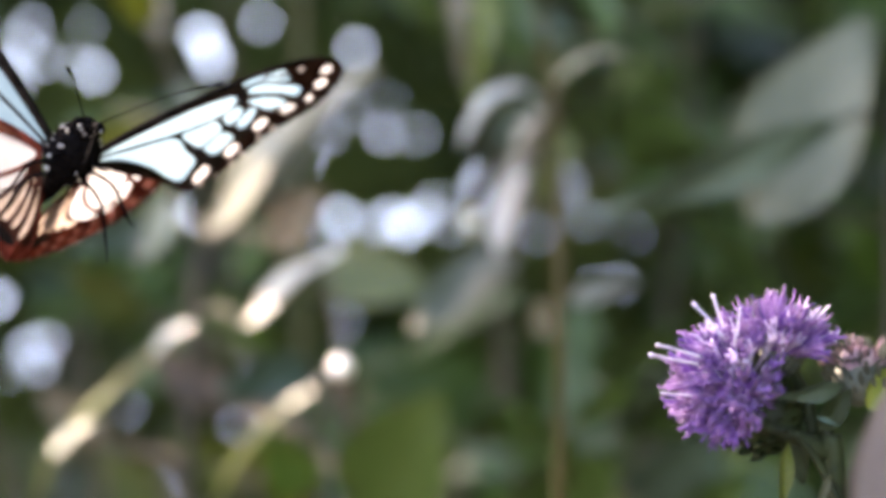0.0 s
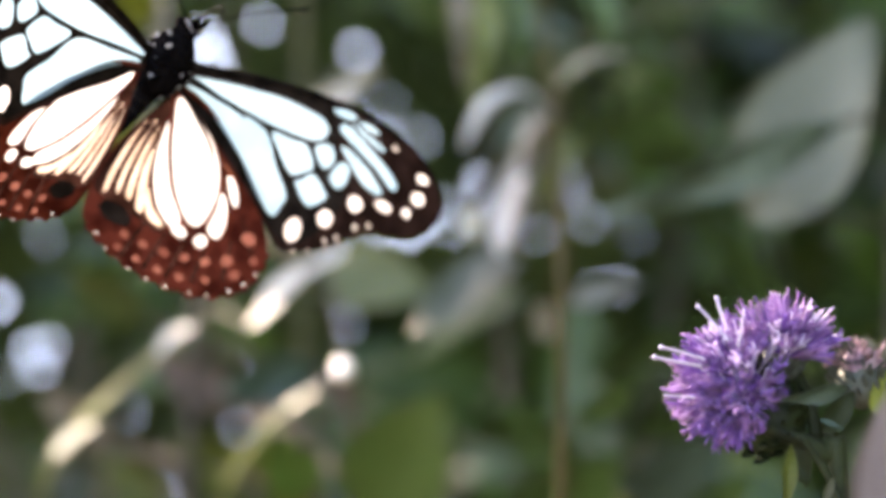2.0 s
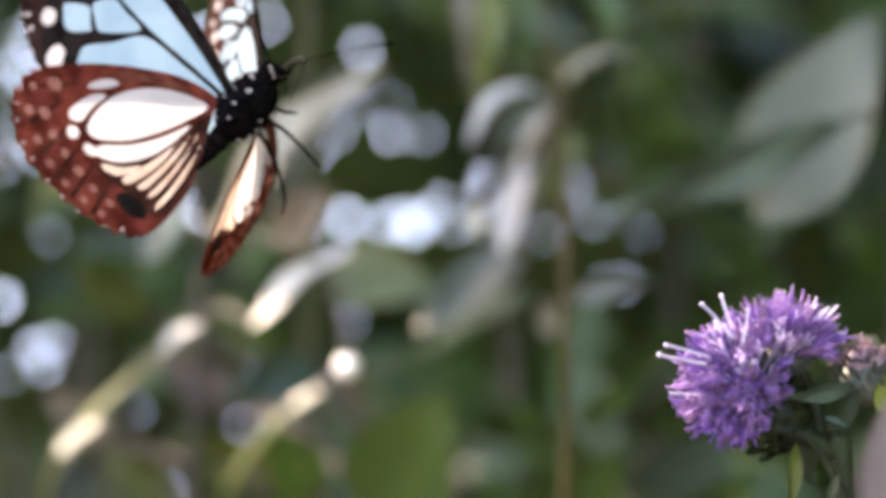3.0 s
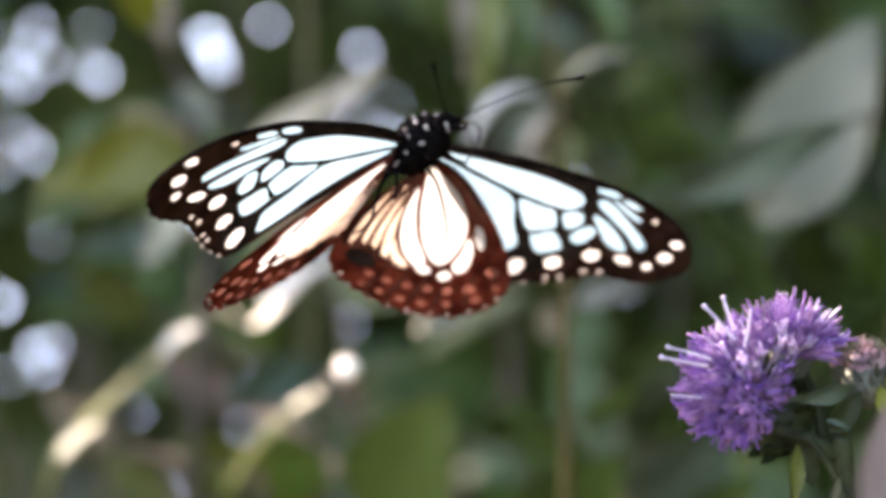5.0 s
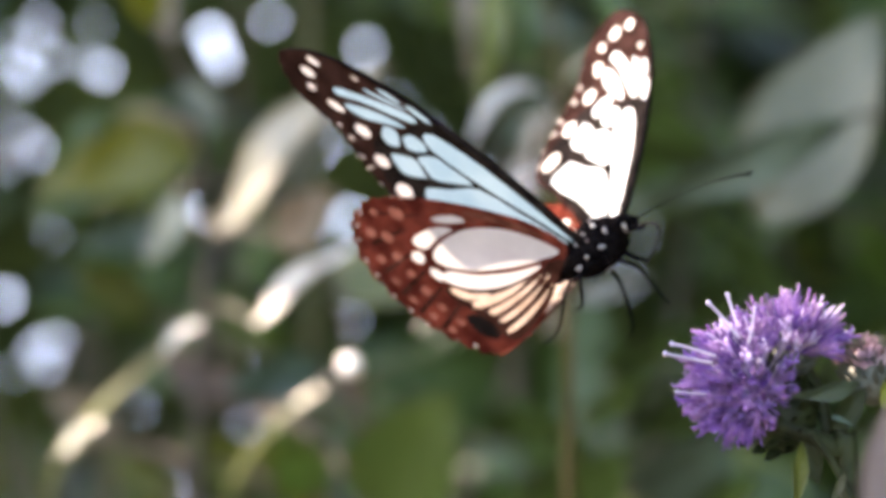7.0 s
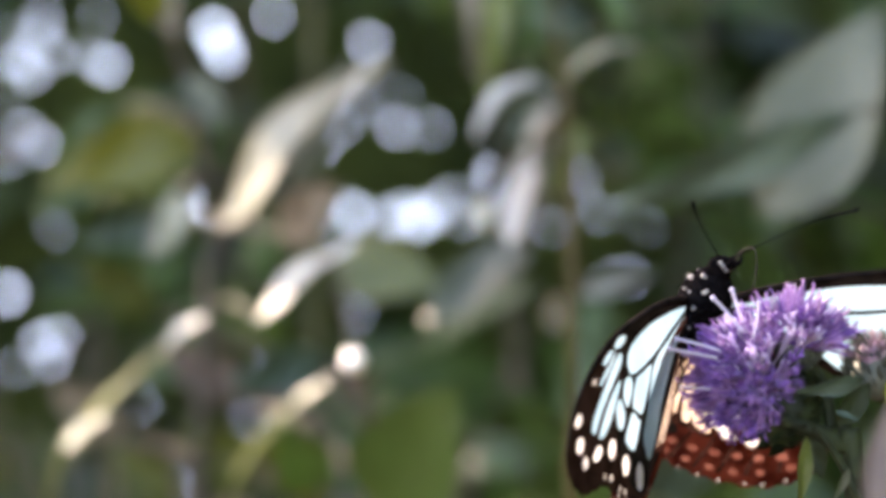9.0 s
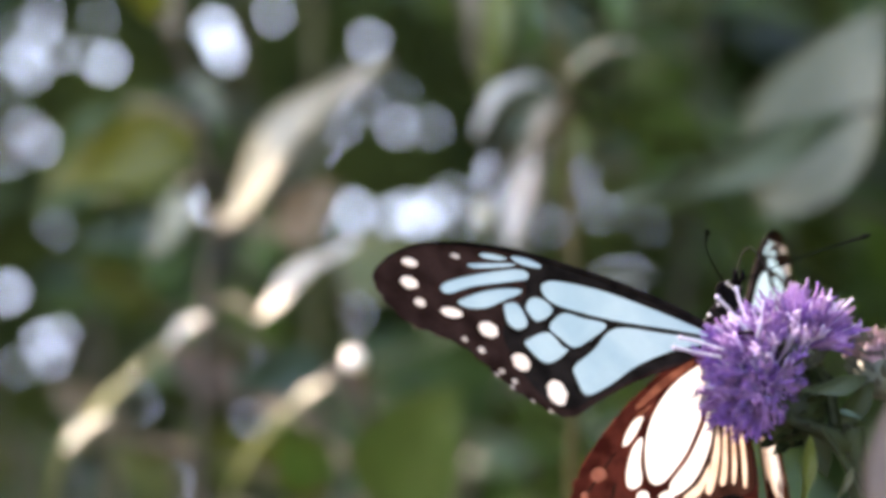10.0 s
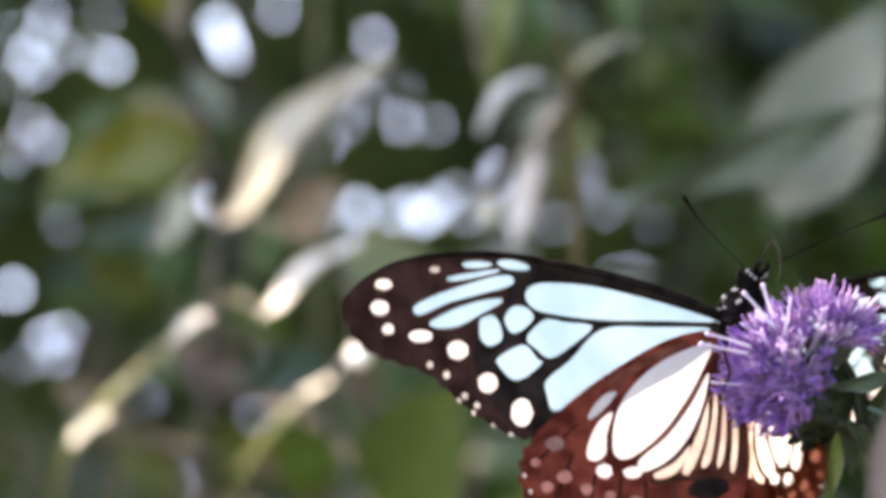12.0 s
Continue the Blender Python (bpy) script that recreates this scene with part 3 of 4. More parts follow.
# ---- the flower ----
def floret_mesh(seed, material, length=1.0):
    """A tubular floret, one unit long from the origin along y, that splits into long, narrow, wavy lobes."""
    rng = random.Random(seed)
    bend = Vector((rng.uniform(-0.16, 0.16), 0, rng.uniform(-0.16, 0.16)))
    pieces = [tube_data([Vector((0, 0, 0)), Vector((0, 0.3, 0)) + bend * 0.2, Vector((0, 0.5, 0)) + bend * 0.5], [0.014, 0.020, 0.030], 5, 2)]
    start = Vector((0, 0.44, 0)) + bend * 0.45
    for k in range(5):
        a = 2 * math.pi * (k + rng.uniform(-0.3, 0.3)) / 5
        out = Vector((math.cos(a), 0, math.sin(a)))
        high, flare, wave = rng.uniform(0.30, 0.56), rng.uniform(0.03, 0.12), rng.uniform(-0.04, 0.04)
        side = Vector((-out.z, 0, out.x)) * wave
        end = start + out * flare + Vector((0, high, 0)) + bend * 0.5
        wide = rng.uniform(0.8, 1.2)
        pieces.append(tube_data([start + out * 0.012, start + out * (0.02 + flare * 0.35) + Vector((0, high * 0.5, 0)) + bend * 0.25 + side, end, end + out * 0.035 + Vector((0, rng.uniform(-0.01, 0.04), 0)) - side],
                                [0.018 * wide, 0.022 * wide, 0.019 * wide, 0.009 * wide], 5, 2))
    return mesh_of("floret", *joined(*pieces), material)


def style_mesh(seed):
    """A long pale style with a forked, rounded end."""
    rng = random.Random(seed)
    bend = Vector((rng.uniform(-0.1, 0.1), 0, rng.uniform(-0.1, 0.1)))
    end = Vector((0, 1, 0)) + bend
    return mesh_of("style", *joined(tube_data([Vector((0, 0, 0)), Vector((0, 0.5, 0)) + bend * 0.2, end], [0.034, 0.030, 0.030], 6, 4),
                                    ball_data(end, (0.055, 0.06, 0.055), 5, 7)), STYLE)


def aimed(base, way, size, spin=0.0):
    """The pose of something one unit long along y, from base along way."""
    y = Vector(way).normalized()
    z = Vector((0.3, -1, 0.2))
    z = (z - y * z.dot(y)).normalized()
    m = Matrix((y.cross(z), y, z)).transposed().to_4x4()
    return Matrix.Translation(base) @ m @ Matrix.Rotation(spin, 4, 'Y') @ Matrix.Diagonal((size, size, size, 1))


FLOWER_AT = Vector((0.0585, 0.3940, 0.9614))
FLOWER_ROOT = Vector((FLOWER_AT.x, FLOWER_AT.y, 0))


def flower_head(top, name, label, centre, axis, reach, open_angle, count, seed, cup, materials, cup_material=None, cup_shift=(0, 0, 0)):
    """A head of many florets out of a cup of overlapping bracts."""
    rng = random.Random(seed)
    axis = Vector(axis).normalized()
    side = axis.cross(Vector((0.2, 1, 0.1))).normalized()
    up = axis.cross(side)
    c = Vector(centre) - FLOWER_ROOT
    turn = Matrix((side, axis, up)).transposed().to_4x4()
    d = c + Vector(cup_shift)
    cup_material = cup_material or BRACT
    head = part(name, mesh_of("cup", *[[Matrix.Translation(d) @ turn @ v for v in q] if i == 0 else q for i, q in
                                       enumerate(ball_data((0, -0.1 * cup, 0), (cup, cup * 0.9, cup), 10, 16, 0.1))], cup_material), top, label)
    bract = mesh_of("bract", *leaf_data(0.36, -0.12, 0.3, 0, 6, 4), cup_material)
    for k in range(56):
        a, b = 2.39996 * k, 1.0 + 1.5 * (k / 56)
        out = side * math.cos(a) + up * math.sin(a)
        base = d + (out * math.sin(b) + axis * (math.cos(b) - 0.25)) * cup * 0.88
        part("bract", bract, head, "", aimed(base, out * 0.62 + axis * 0.8, cup * rng.uniform(0.55, 0.85), a))
    part("receptacle", mesh_of("receptacle", *[[c + axis * cup * 0.35 + v for v in q] if i == 0 else q for i, q in enumerate(ball_data((0, 0, 0), (cup * 0.74, cup * 0.74, cup * 0.74), 10, 14, 0.15))], materials[0]), head)
    meshes = [floret_mesh(seed * 10 + k, m) for m in materials for k in range(4)]
    for k in range(count):
        s = (k + 0.5) / count
        b = open_angle * math.sqrt(s) * rng.uniform(0.92, 1.06)
        a = 2.39996 * k + rng.uniform(-0.25, 0.25)
        out = side * math.cos(a) + up * math.sin(a)
        way = axis * math.cos(b) + out * math.sin(b)
        way = (way + Vector((rng.uniform(-1, 1), rng.uniform(-1, 1), rng.uniform(-1, 1))) * 0.26).normalized()
        size = reach * rng.uniform(0.72, 1.06)
        size *= 1 - 0.20 * max(0.0, -way.z)
        base = c + way * cup * 0.55 + out * cup * 0.25 * math.sin(b)
        # Sunlight coloured in: pale florets only where they point up, darker violet below.
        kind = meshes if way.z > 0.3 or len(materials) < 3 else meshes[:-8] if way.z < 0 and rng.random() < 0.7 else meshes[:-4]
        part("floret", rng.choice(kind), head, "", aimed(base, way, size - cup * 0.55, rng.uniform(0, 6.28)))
    return head


def flower():
    top = thing("flowering_plant", "flowering herb with shaggy violet flower heads on a green stem", "flower", m=Matrix.Translation(FLOWER_ROOT))
    def at(p):
        return Vector(p) - FLOWER_ROOT
    part("stem", tube("stem", [Vector((0, 0, 0)), Vector((0.004, 0.004, 0.45)), Vector((0.002, 0.002, 0.85)), at((0.0585, 0.3940, 0.9614)), at((0.0562, 0.3940, 0.9698)), at((0.0475, 0.3930, 0.9739))],
                      [0.0030, 0.0026, 0.0020, 0.0015, 0.0013, 0.0013], FLOWER_STEM, 10, 8), top)
    part("stem", tube("stem", [at((0.0589, 0.3910, 0.9617)), at((0.0557, 0.3910, 0.9680)), at((0.0521, 0.3900, 0.9728))], [0.0007, 0.0006, 0.0005], FLOWER_STEM, 8, 6), top, "thin pale green side stalk")
    part("stem", tube("stem", [at((0.0566, 0.3950, 0.9697)), at((0.0587, 0.3980, 0.9754)), at((0.0617, 0.3980, 0.9788))], [0.0010, 0.0009, 0.0010], FLOWER_STEM, 8, 6), top)
    part("stem", tube("stem", [at((0.0554, 0.3960, 0.9722)), at((0.0543, 0.3970, 0.9781)), at((0.0521, 0.3960, 0.9819))], [0.0010, 0.0009, 0.0010], FLOWER_STEM, 8, 6), top)
    main = flower_head(top, "flower_head", "open violet flower head", (0.0446, 0.3955, 0.9787), (-0.68, -0.62, 0.24), 0.0114, 1.12, 340, 3, 0.0058, (FLORET, FLORET, FLORET_PINK, FLORET_PINK, FLORET_SUNLIT), cup_shift=(0.0034, 0.0020, -0.0036))
    flower_head(top, "flower_head", "smaller lilac flower head with sun coloured into its florets", (0.0500, 0.3960, 0.9838), (0.30, -0.28, 0.95), 0.0102, 0.95, 92, 7, 0.0030, (FLORET, FLORET_PINK, FLORET_PINK, FLORET_SUNLIT), BUD_GREY)
    flower_head(top, "flower_bud", "grey green bud with short pink tips", (0.0625, 0.3970, 0.9808), (-0.15, -0.15, 1.0), 0.0066, 0.90, 70, 9, 0.0044, (BUD_PINK, BUD_GREY), BUD_GREY)
    for k, (a, b) in enumerate((((0.0374, 0.3880, 0.9831), (0.0302, 0.3860, 0.9845)), ((0.0379, 0.3890, 0.9841), (0.0316, 0.3880, 0.9863)), ((0.0413, 0.3880, 0.9868), (0.0374, 0.3890, 0.9922)),
                                ((0.0421, 0.3900, 0.9868), (0.0395, 0.3920, 0.9929)), ((0.0364, 0.3870, 0.9786), (0.0320, 0.3860, 0.9790)), ((0.0426, 0.3870, 0.9860), (0.0436, 0.3870, 0.9912)))):
        way = Vector(b) - Vector(a)
        part("style", style_mesh(40 + k), main, "pale lilac style", aimed(at(a), way, way.length, k))
    # Two of these leaves carry their shade in the near-black bract colour.
    for base, tip, wide, facing, material, label in (
            ((0.0590, 0.3890, 0.9800), (0.0492, 0.3880, 0.9776), 0.30, (0.25, -1.0, -0.5), LEAF_TEAL, "dark blue green toothed leaf"),
            ((0.0557, 0.3920, 0.9733), (0.0607, 0.3920, 0.9792), 0.50, (0.1, -1, -0.5), BRACT, "leaf coloured dark for shade"),
            ((0.0632, 0.3930, 0.9762), (0.0690, 0.3930, 0.9835), 0.50, (0.3, -0.9, 0.3), LEAF_YELLOW, "sunlit yellow green leaf"),
            ((0.0508, 0.3900, 0.9716), (0.0498, 0.3880, 0.9595), 0.20, (0.5, -0.8, 0.2), LEAF_OLIVE, "narrow sunlit leaf"),
            ((0.0514, 0.3940, 0.9715), (0.0539, 0.3940, 0.9648), 0.50, (0.1, -1, -0.5), BRACT, "leaf coloured dark for shade"),
            ((0.0550, 0.3900, 0.9752), (0.0586, 0.3890, 0.9740), 0.22, (0.2, -0.8, 0.5), LEAF_TEAL, "small dark bract leaf"),
            ((0.0571, 0.3900, 0.9668), (0.0550, 0.3900, 0.9618), 0.25, (0.4, -0.9, 0.2), LEAF_SAGE, "pale leaf edge")):
        part("leaf", mesh_of("leaf", *leaf_data(wide, 0.10, 0.25, 0.2, 14, 8, 1.2, 0.08), material), top, label, along(at(base), at(tip), facing))
    return top


# ---- the butterfly ----
FORE_EDGE = [(1.3, 1.4), (7.6, 4.0), (16.1, 6.5), (24.6, 8.2), (33.0, 9.5), (39.0, 9.7), (45.7, 9.1), (50.8, 7.8), (55.1, 5.3), (57.9, 2.3), (58.2, 0.2), (56.7, -2.8), (53.8, -5.6), (50.0, -7.0), (45.7, -8.3), (42.4, -10.8), (39.0, -13.8), (35.6, -15.9), (32.2, -17.6), (29.2, -17.8), (26.7, -16.3), (22.0, -13.0), (15.2, -9.1), (8.5, -5.8), (4.2, -3.2), (0.4, -1.7)]
# the wing's cells, from the body outwards
BASE_CELLS = [[(1.7, 0.3), (9.3, 0.2), (19.5, 0.1), (27.8, 1.0), (30.3, 2.3), (30.7, 4.2), (28.4, 5.5), (21.2, 5.3), (14.4, 4.0), (7.6, 2.3)], [(2.4, -0.8), (9.3, -3.5), (16.3, -7.2), (21.8, -11.4), (26.1, -13.7), (27.3, -11.3), (27.4, -9.1), (23.7, -5.8), (19.1, -1.2), (11.0, -0.7)], [(20.5, -0.9), (24.1, -4.2), (26.9, -5.8), (29.0, -4.5), (30.5, -2.8), (27.8, 0.0), (24.6, -0.3)]]
MIDDLE_CELLS = [[(30.9, -3.8), (28.8, -5.9), (28.0, -6.5), (30.5, -8.7), (32.6, -9.1), (34.7, -7.0), (34.7, -5.8)], [(33.9, 0.2), (32.6, 1.9), (30.5, 1.7), (29.4, 0.2), (30.9, -1.5), (32.6, -2.2), (33.6, -1.1)], [(37.7, -1.5), (37.4, 0.0), (35.6, 0.5), (34.4, -1.1), (34.2, -3.2), (36.0, -4.2), (37.4, -3.2)], [(47.6, 1.4), (44.9, 3.1), (39.0, 5.3), (34.7, 6.5), (32.8, 6.3), (33.0, 5.0), (37.3, 3.6), (42.4, 2.1), (46.6, 0.2)]]
TIP_CELLS = [[(45.1, -0.8), (41.5, 1.3), (37.3, 2.7), (34.3, 3.0), (34.7, 2.1), (37.3, 0.6), (40.7, -1.3), (44.0, -1.7)], [(42.4, 6.1), (37.3, 7.1), (34.7, 7.4), (35.6, 6.7), (41.5, 5.4)], [(40.4, 8.2), (38.1, 8.6), (35.7, 8.1), (37.3, 7.5), (39.8, 7.5)], [(35.2, 8.5), (33.0, 8.9), (30.3, 8.0), (30.9, 7.3), (33.9, 7.5)]]
FORE_CELLS = BASE_CELLS + MIDDLE_CELLS + TIP_CELLS
FORE_SPOTS = [(52.1, 4.7, 1.3, 0.8), (52.6, 1.2, 1.4, 1.1), (51.3, -2.0, 0.9, 0.8), (46.4, -2.9, 1.8, 0.9), (40.8, -4.9, 1.6, 1.4), (36.2, -9.7, 1.5, 1.5), (31.0, -14.0, 1.6, 2.1), (42.4, -8.6, 0.6, 0.6), (44.9, -7.2, 0.5, 0.5), (44.5, 7.1, 0.8, 0.5), (39.6, -11.7, 0.5, 0.5), (37.7, -13.1, 0.5, 0.5), (47.4, -8.0, 0.4, 0.4), (44.0, -10.1, 0.4, 0.4), (40.5, -12.4, 0.4, 0.4), (38.3, -14.2, 0.4, 0.4), (35.3, -16.1, 0.4, 0.4), (32.6, -17.4, 0.4, 0.4)]
HIND_EDGE = [(2.8, -0.8), (9.3, -1.4), (17.2, -4.6), (24.4, -8.5), (30.2, -12.7), (32.9, -15.4), (34.0, -18.0), (34.1, -21.5), (32.3, -24.4), (28.9, -27.5), (23.4, -29.5), (17.8, -30.5), (12.6, -30.6), (7.8, -30.0), (4.2, -29.0), (1.8, -27.0), (0.2, -23.2), (-0.6, -19.0), (-0.6, -14.0), (0.0, -10.0), (0.8, -6.6), (1.5, -3.5)]
HIND_CELLS = [[(3.0, -2.6), (10.0, -4.2), (15.2, -7.4), (18.4, -11.2), (19.8, -15.4), (19.5, -18.2), (17.0, -18.4), (12.2, -15.4), (8.0, -11.0), (5.0, -6.8)], [(19.2, -11.4), (21.3, -12.4), (23.2, -15.1), (23.9, -17.6), (22.6, -18.4), (21.0, -17.4), (20.5, -14.6)], [(4.0, -7.0), (7.4, -11.5), (11.7, -15.9), (16.2, -18.9), (15.9, -20.8), (12.0, -19.6), (8.5, -16.6), (5.6, -12.0)], [(18.2, -8.6), (20.0, -8.6), (22.3, -10.6), (23.0, -12.1), (21.0, -11.3)]]
HIND_STREAKS = [[(8.2, -17.3), (11.2, -19.8), (14.4, -21.1), (14.0, -22.3), (11.2, -21.9), (8.8, -19.6)], [(4.5, -10.6), (7.0, -15.6), (9.5, -19.7), (10.3, -21.7), (8.8, -22.0), (6.5, -18.6), (4.9, -14.4)], [(3.3, -8.4), (4.6, -13.5), (6.0, -17.7), (7.2, -20.4), (7.0, -21.5), (5.5, -20.6), (4.1, -16.6), (3.1, -12.0)], [(2.1, -7.6), (2.8, -12.0), (3.8, -17.0), (4.9, -20.8), (4.4, -21.7), (3.1, -19.4), (2.0, -13.6)], [(0.9, -8.6), (1.5, -13.0), (2.2, -18.0), (3.0, -21.8), (2.2, -22.6), (1.0, -19.0), (0.4, -13.5)]]
HIND_SPOTS = [(21.6, -20.0, 1.2, 1.1), (17.4, -20.7, 1.5, 0.9)]
HIND_DARK = [(0.9, -3.6), (3.2, -5.2), (4.0, -8.5), (8.2, -14.6), (12.4, -18.6), (15.0, -21.2), (14.2, -23.0), (9.0, -22.9), (4.0, -23.4), (0.6, -22.6), (-0.3, -18.6), (-0.3, -13.5), (0.2, -9.0)]
HIND_DOTS = [(5.9, -28.7, 0.32, 0.32), (8.8, -30.0, 0.32, 0.32), (11.6, -30.5, 0.32, 0.32), (14.3, -30.7, 0.32, 0.32), (18.0, -30.3, 0.32, 0.32), (21.6, -29.6, 0.32, 0.32), (25.8, -28.1, 0.32, 0.32), (28.6, -26.8, 0.32, 0.32), (31.4, -24.1, 0.32, 0.32), (32.9, -21.8, 0.32, 0.32), (33.5, -19.3, 0.32, 0.32)]
HIND_PALE = [(13.8, -25.9, 0.9, 0.7), (17.6, -25.0, 1.1, 0.8), (21.2, -23.8, 0.9, 0.8), (24.6, -22.4, 0.9, 0.9), (27.6, -20.2, 1.2, 1.0), (14.3, -28.5, 0.8, 0.6), (18.6, -28.0, 0.9, 0.6), (22.6, -26.9, 1.0, 0.7), (26.6, -24.8, 0.9, 0.7), (30.4, -21.4, 1.0, 0.9), (28.4, -15.1, 1.5, 1.1), (31.6, -17.6, 0.8, 0.7), (10.0, -26.2, 0.9, 0.7), (10.4, -28.6, 0.7, 0.6)]
HIND_BANDS = [[(7.0, -2.0), (13.0, -3.6), (19.0, -6.5), (18.2, -7.1), (12.5, -4.8), (7.0, -2.8)], [(16.4, -7.0), (19.5, -8.0), (19.8, -8.4), (17.0, -7.8)]]
HIND_RAYS = [(11.6, -22.5, 11.8, -29.6, 0.28), (15.6, -22.0, 16.4, -29.4, 0.28), (19.3, -21.4, 20.6, -28.4, 0.28), (22.9, -20.2, 24.9, -26.6, 0.28), (26.0, -17.0, 29.2, -23.2, 0.28), (24.6, -12.6, 31.0, -17.2, 0.25)]
HINGE = 0.003


def within(p, polygon):
    """True where the point lies inside the polygon."""
    x, y, odd = p[0], p[1], False
    for a, b in zip(polygon, polygon[1:] + polygon[:1]):
        if (a[1] > y) != (b[1] > y) and x < (b[0] - a[0]) * (y - a[1]) / (b[1] - a[1]) + a[0]:
            odd = not odd
    return odd


def wing_sheets(outline, kinds, side, lift=0.0, half=0.05):
    """Cuts the wing's plane, in millimetres, into the pieces named in kinds, a list of polygons, and the membrane left round them.
    The membrane is a thin plate, the pieces are film set in it; all arch gently towards the tip. Returns the membrane and the pieces."""
    polygons = [[(q[0], q[1]) for q in p] for p in (outline, *kinds)]
    points, edges = [], []
    for p in polygons:
        o = len(points)
        points += [Vector(q) for q in p]
        edges += [(o + k, o + (k + 1) % len(p)) for k in range(len(p))]
    points += [Vector((x, y)) for x in np.arange(1.3, 58, 2.7) for y in np.arange(-31.2, 10, 2.7) if within((x, y), polygons[0])]
    verts, _, tris, _, _, _ = geometry.delaunay_2d_cdt(points, edges, [], 0, 1e-5)
    boxes = [(min(q[0] for q in p), max(q[0] for q in p), min(q[1] for q in p), max(q[1] for q in p)) for p in polygons]
    sorted_tris = [[] for _ in polygons]
    for t in tris:
        c = (verts[t[0]] + verts[t[1]] + verts[t[2]]) / 3
        if not within(c, polygons[0]):
            continue
        home = 0
        for k in range(1, len(polygons)):
            x0, x1, y0, y1 = boxes[k]
            if x0 <= c.x <= x1 and y0 <= c.y <= y1 and within(c, polygons[k]):
                home = k
                break
        sorted_tris[home].append(t)

    def placed(v, z):
        return Vector((side * v.x, v.y, 1.0 * (v.x / 58) ** 2 + lift + z)) / 1000

    out = []
    for k, group in enumerate(sorted_tris):
        used = sorted({i for t in group for i in t})
        index = {i: n for n, i in enumerate(used)}
        faces = [tuple(index[i] for i in (t if side < 0 else t[::-1])) for t in group]
        if k:
            out.append(([placed(verts[i], 0) for i in used], faces))
            continue
        n = len(used)
        rim = {}
        for f in faces:
            for a, b in zip(f, f[1:] + f[:1]):
                rim[(a, b)] = True
        walls = [(a, b, b + n, a + n)[::-1] for a, b in rim if (b, a) not in rim]
        out.append(([placed(verts[i], -half) for i in used] + [placed(verts[i], half) for i in used], faces + [tuple(i + n for i in f[::-1]) for f in faces] + walls))
    return out[0], out[1:]


def rounded(points, steps=4):
    return spline([(p[0], p[1], 0) for p in points], steps, True)


def drawn_in(line, amount):
    """The outline drawn in by so many millimetres, which leaves room for the veins."""
    area = sum(a.x * b.y - b.x * a.y for a, b in zip(line, line[1:] + line[:1]))
    out = []
    for k, p in enumerate(line):
        q = (line[(k + 1) % len(line)] - line[k - 1]).normalized()
        out.append(p + Vector((-q.y, q.x, 0)) * (amount if area > 0 else -amount))
    return out


def oval(x, y, a, b, n=14, seed=0):
    return [(x + a * math.cos(2 * math.pi * k / n) * (1 + 0.08 * math.sin(3.0 * k + x)), y + b * math.sin(2 * math.pi * k / n)) for k in range(n)]


def scalloped(points, amount, start, end):
    """An outline with small waves along its outer margin."""
    line = rounded(points, 8)
    n = len(line)
    out = []
    for i, p in enumerate(line):
        s = i / n
        if start < s < end:
            q = line[(i + 1) % n] - line[i - 1]
            p = p + Vector((q.y, -q.x, 0)).normalized() * amount * math.sin(i * 1.05)
        out.append(p)
    return out


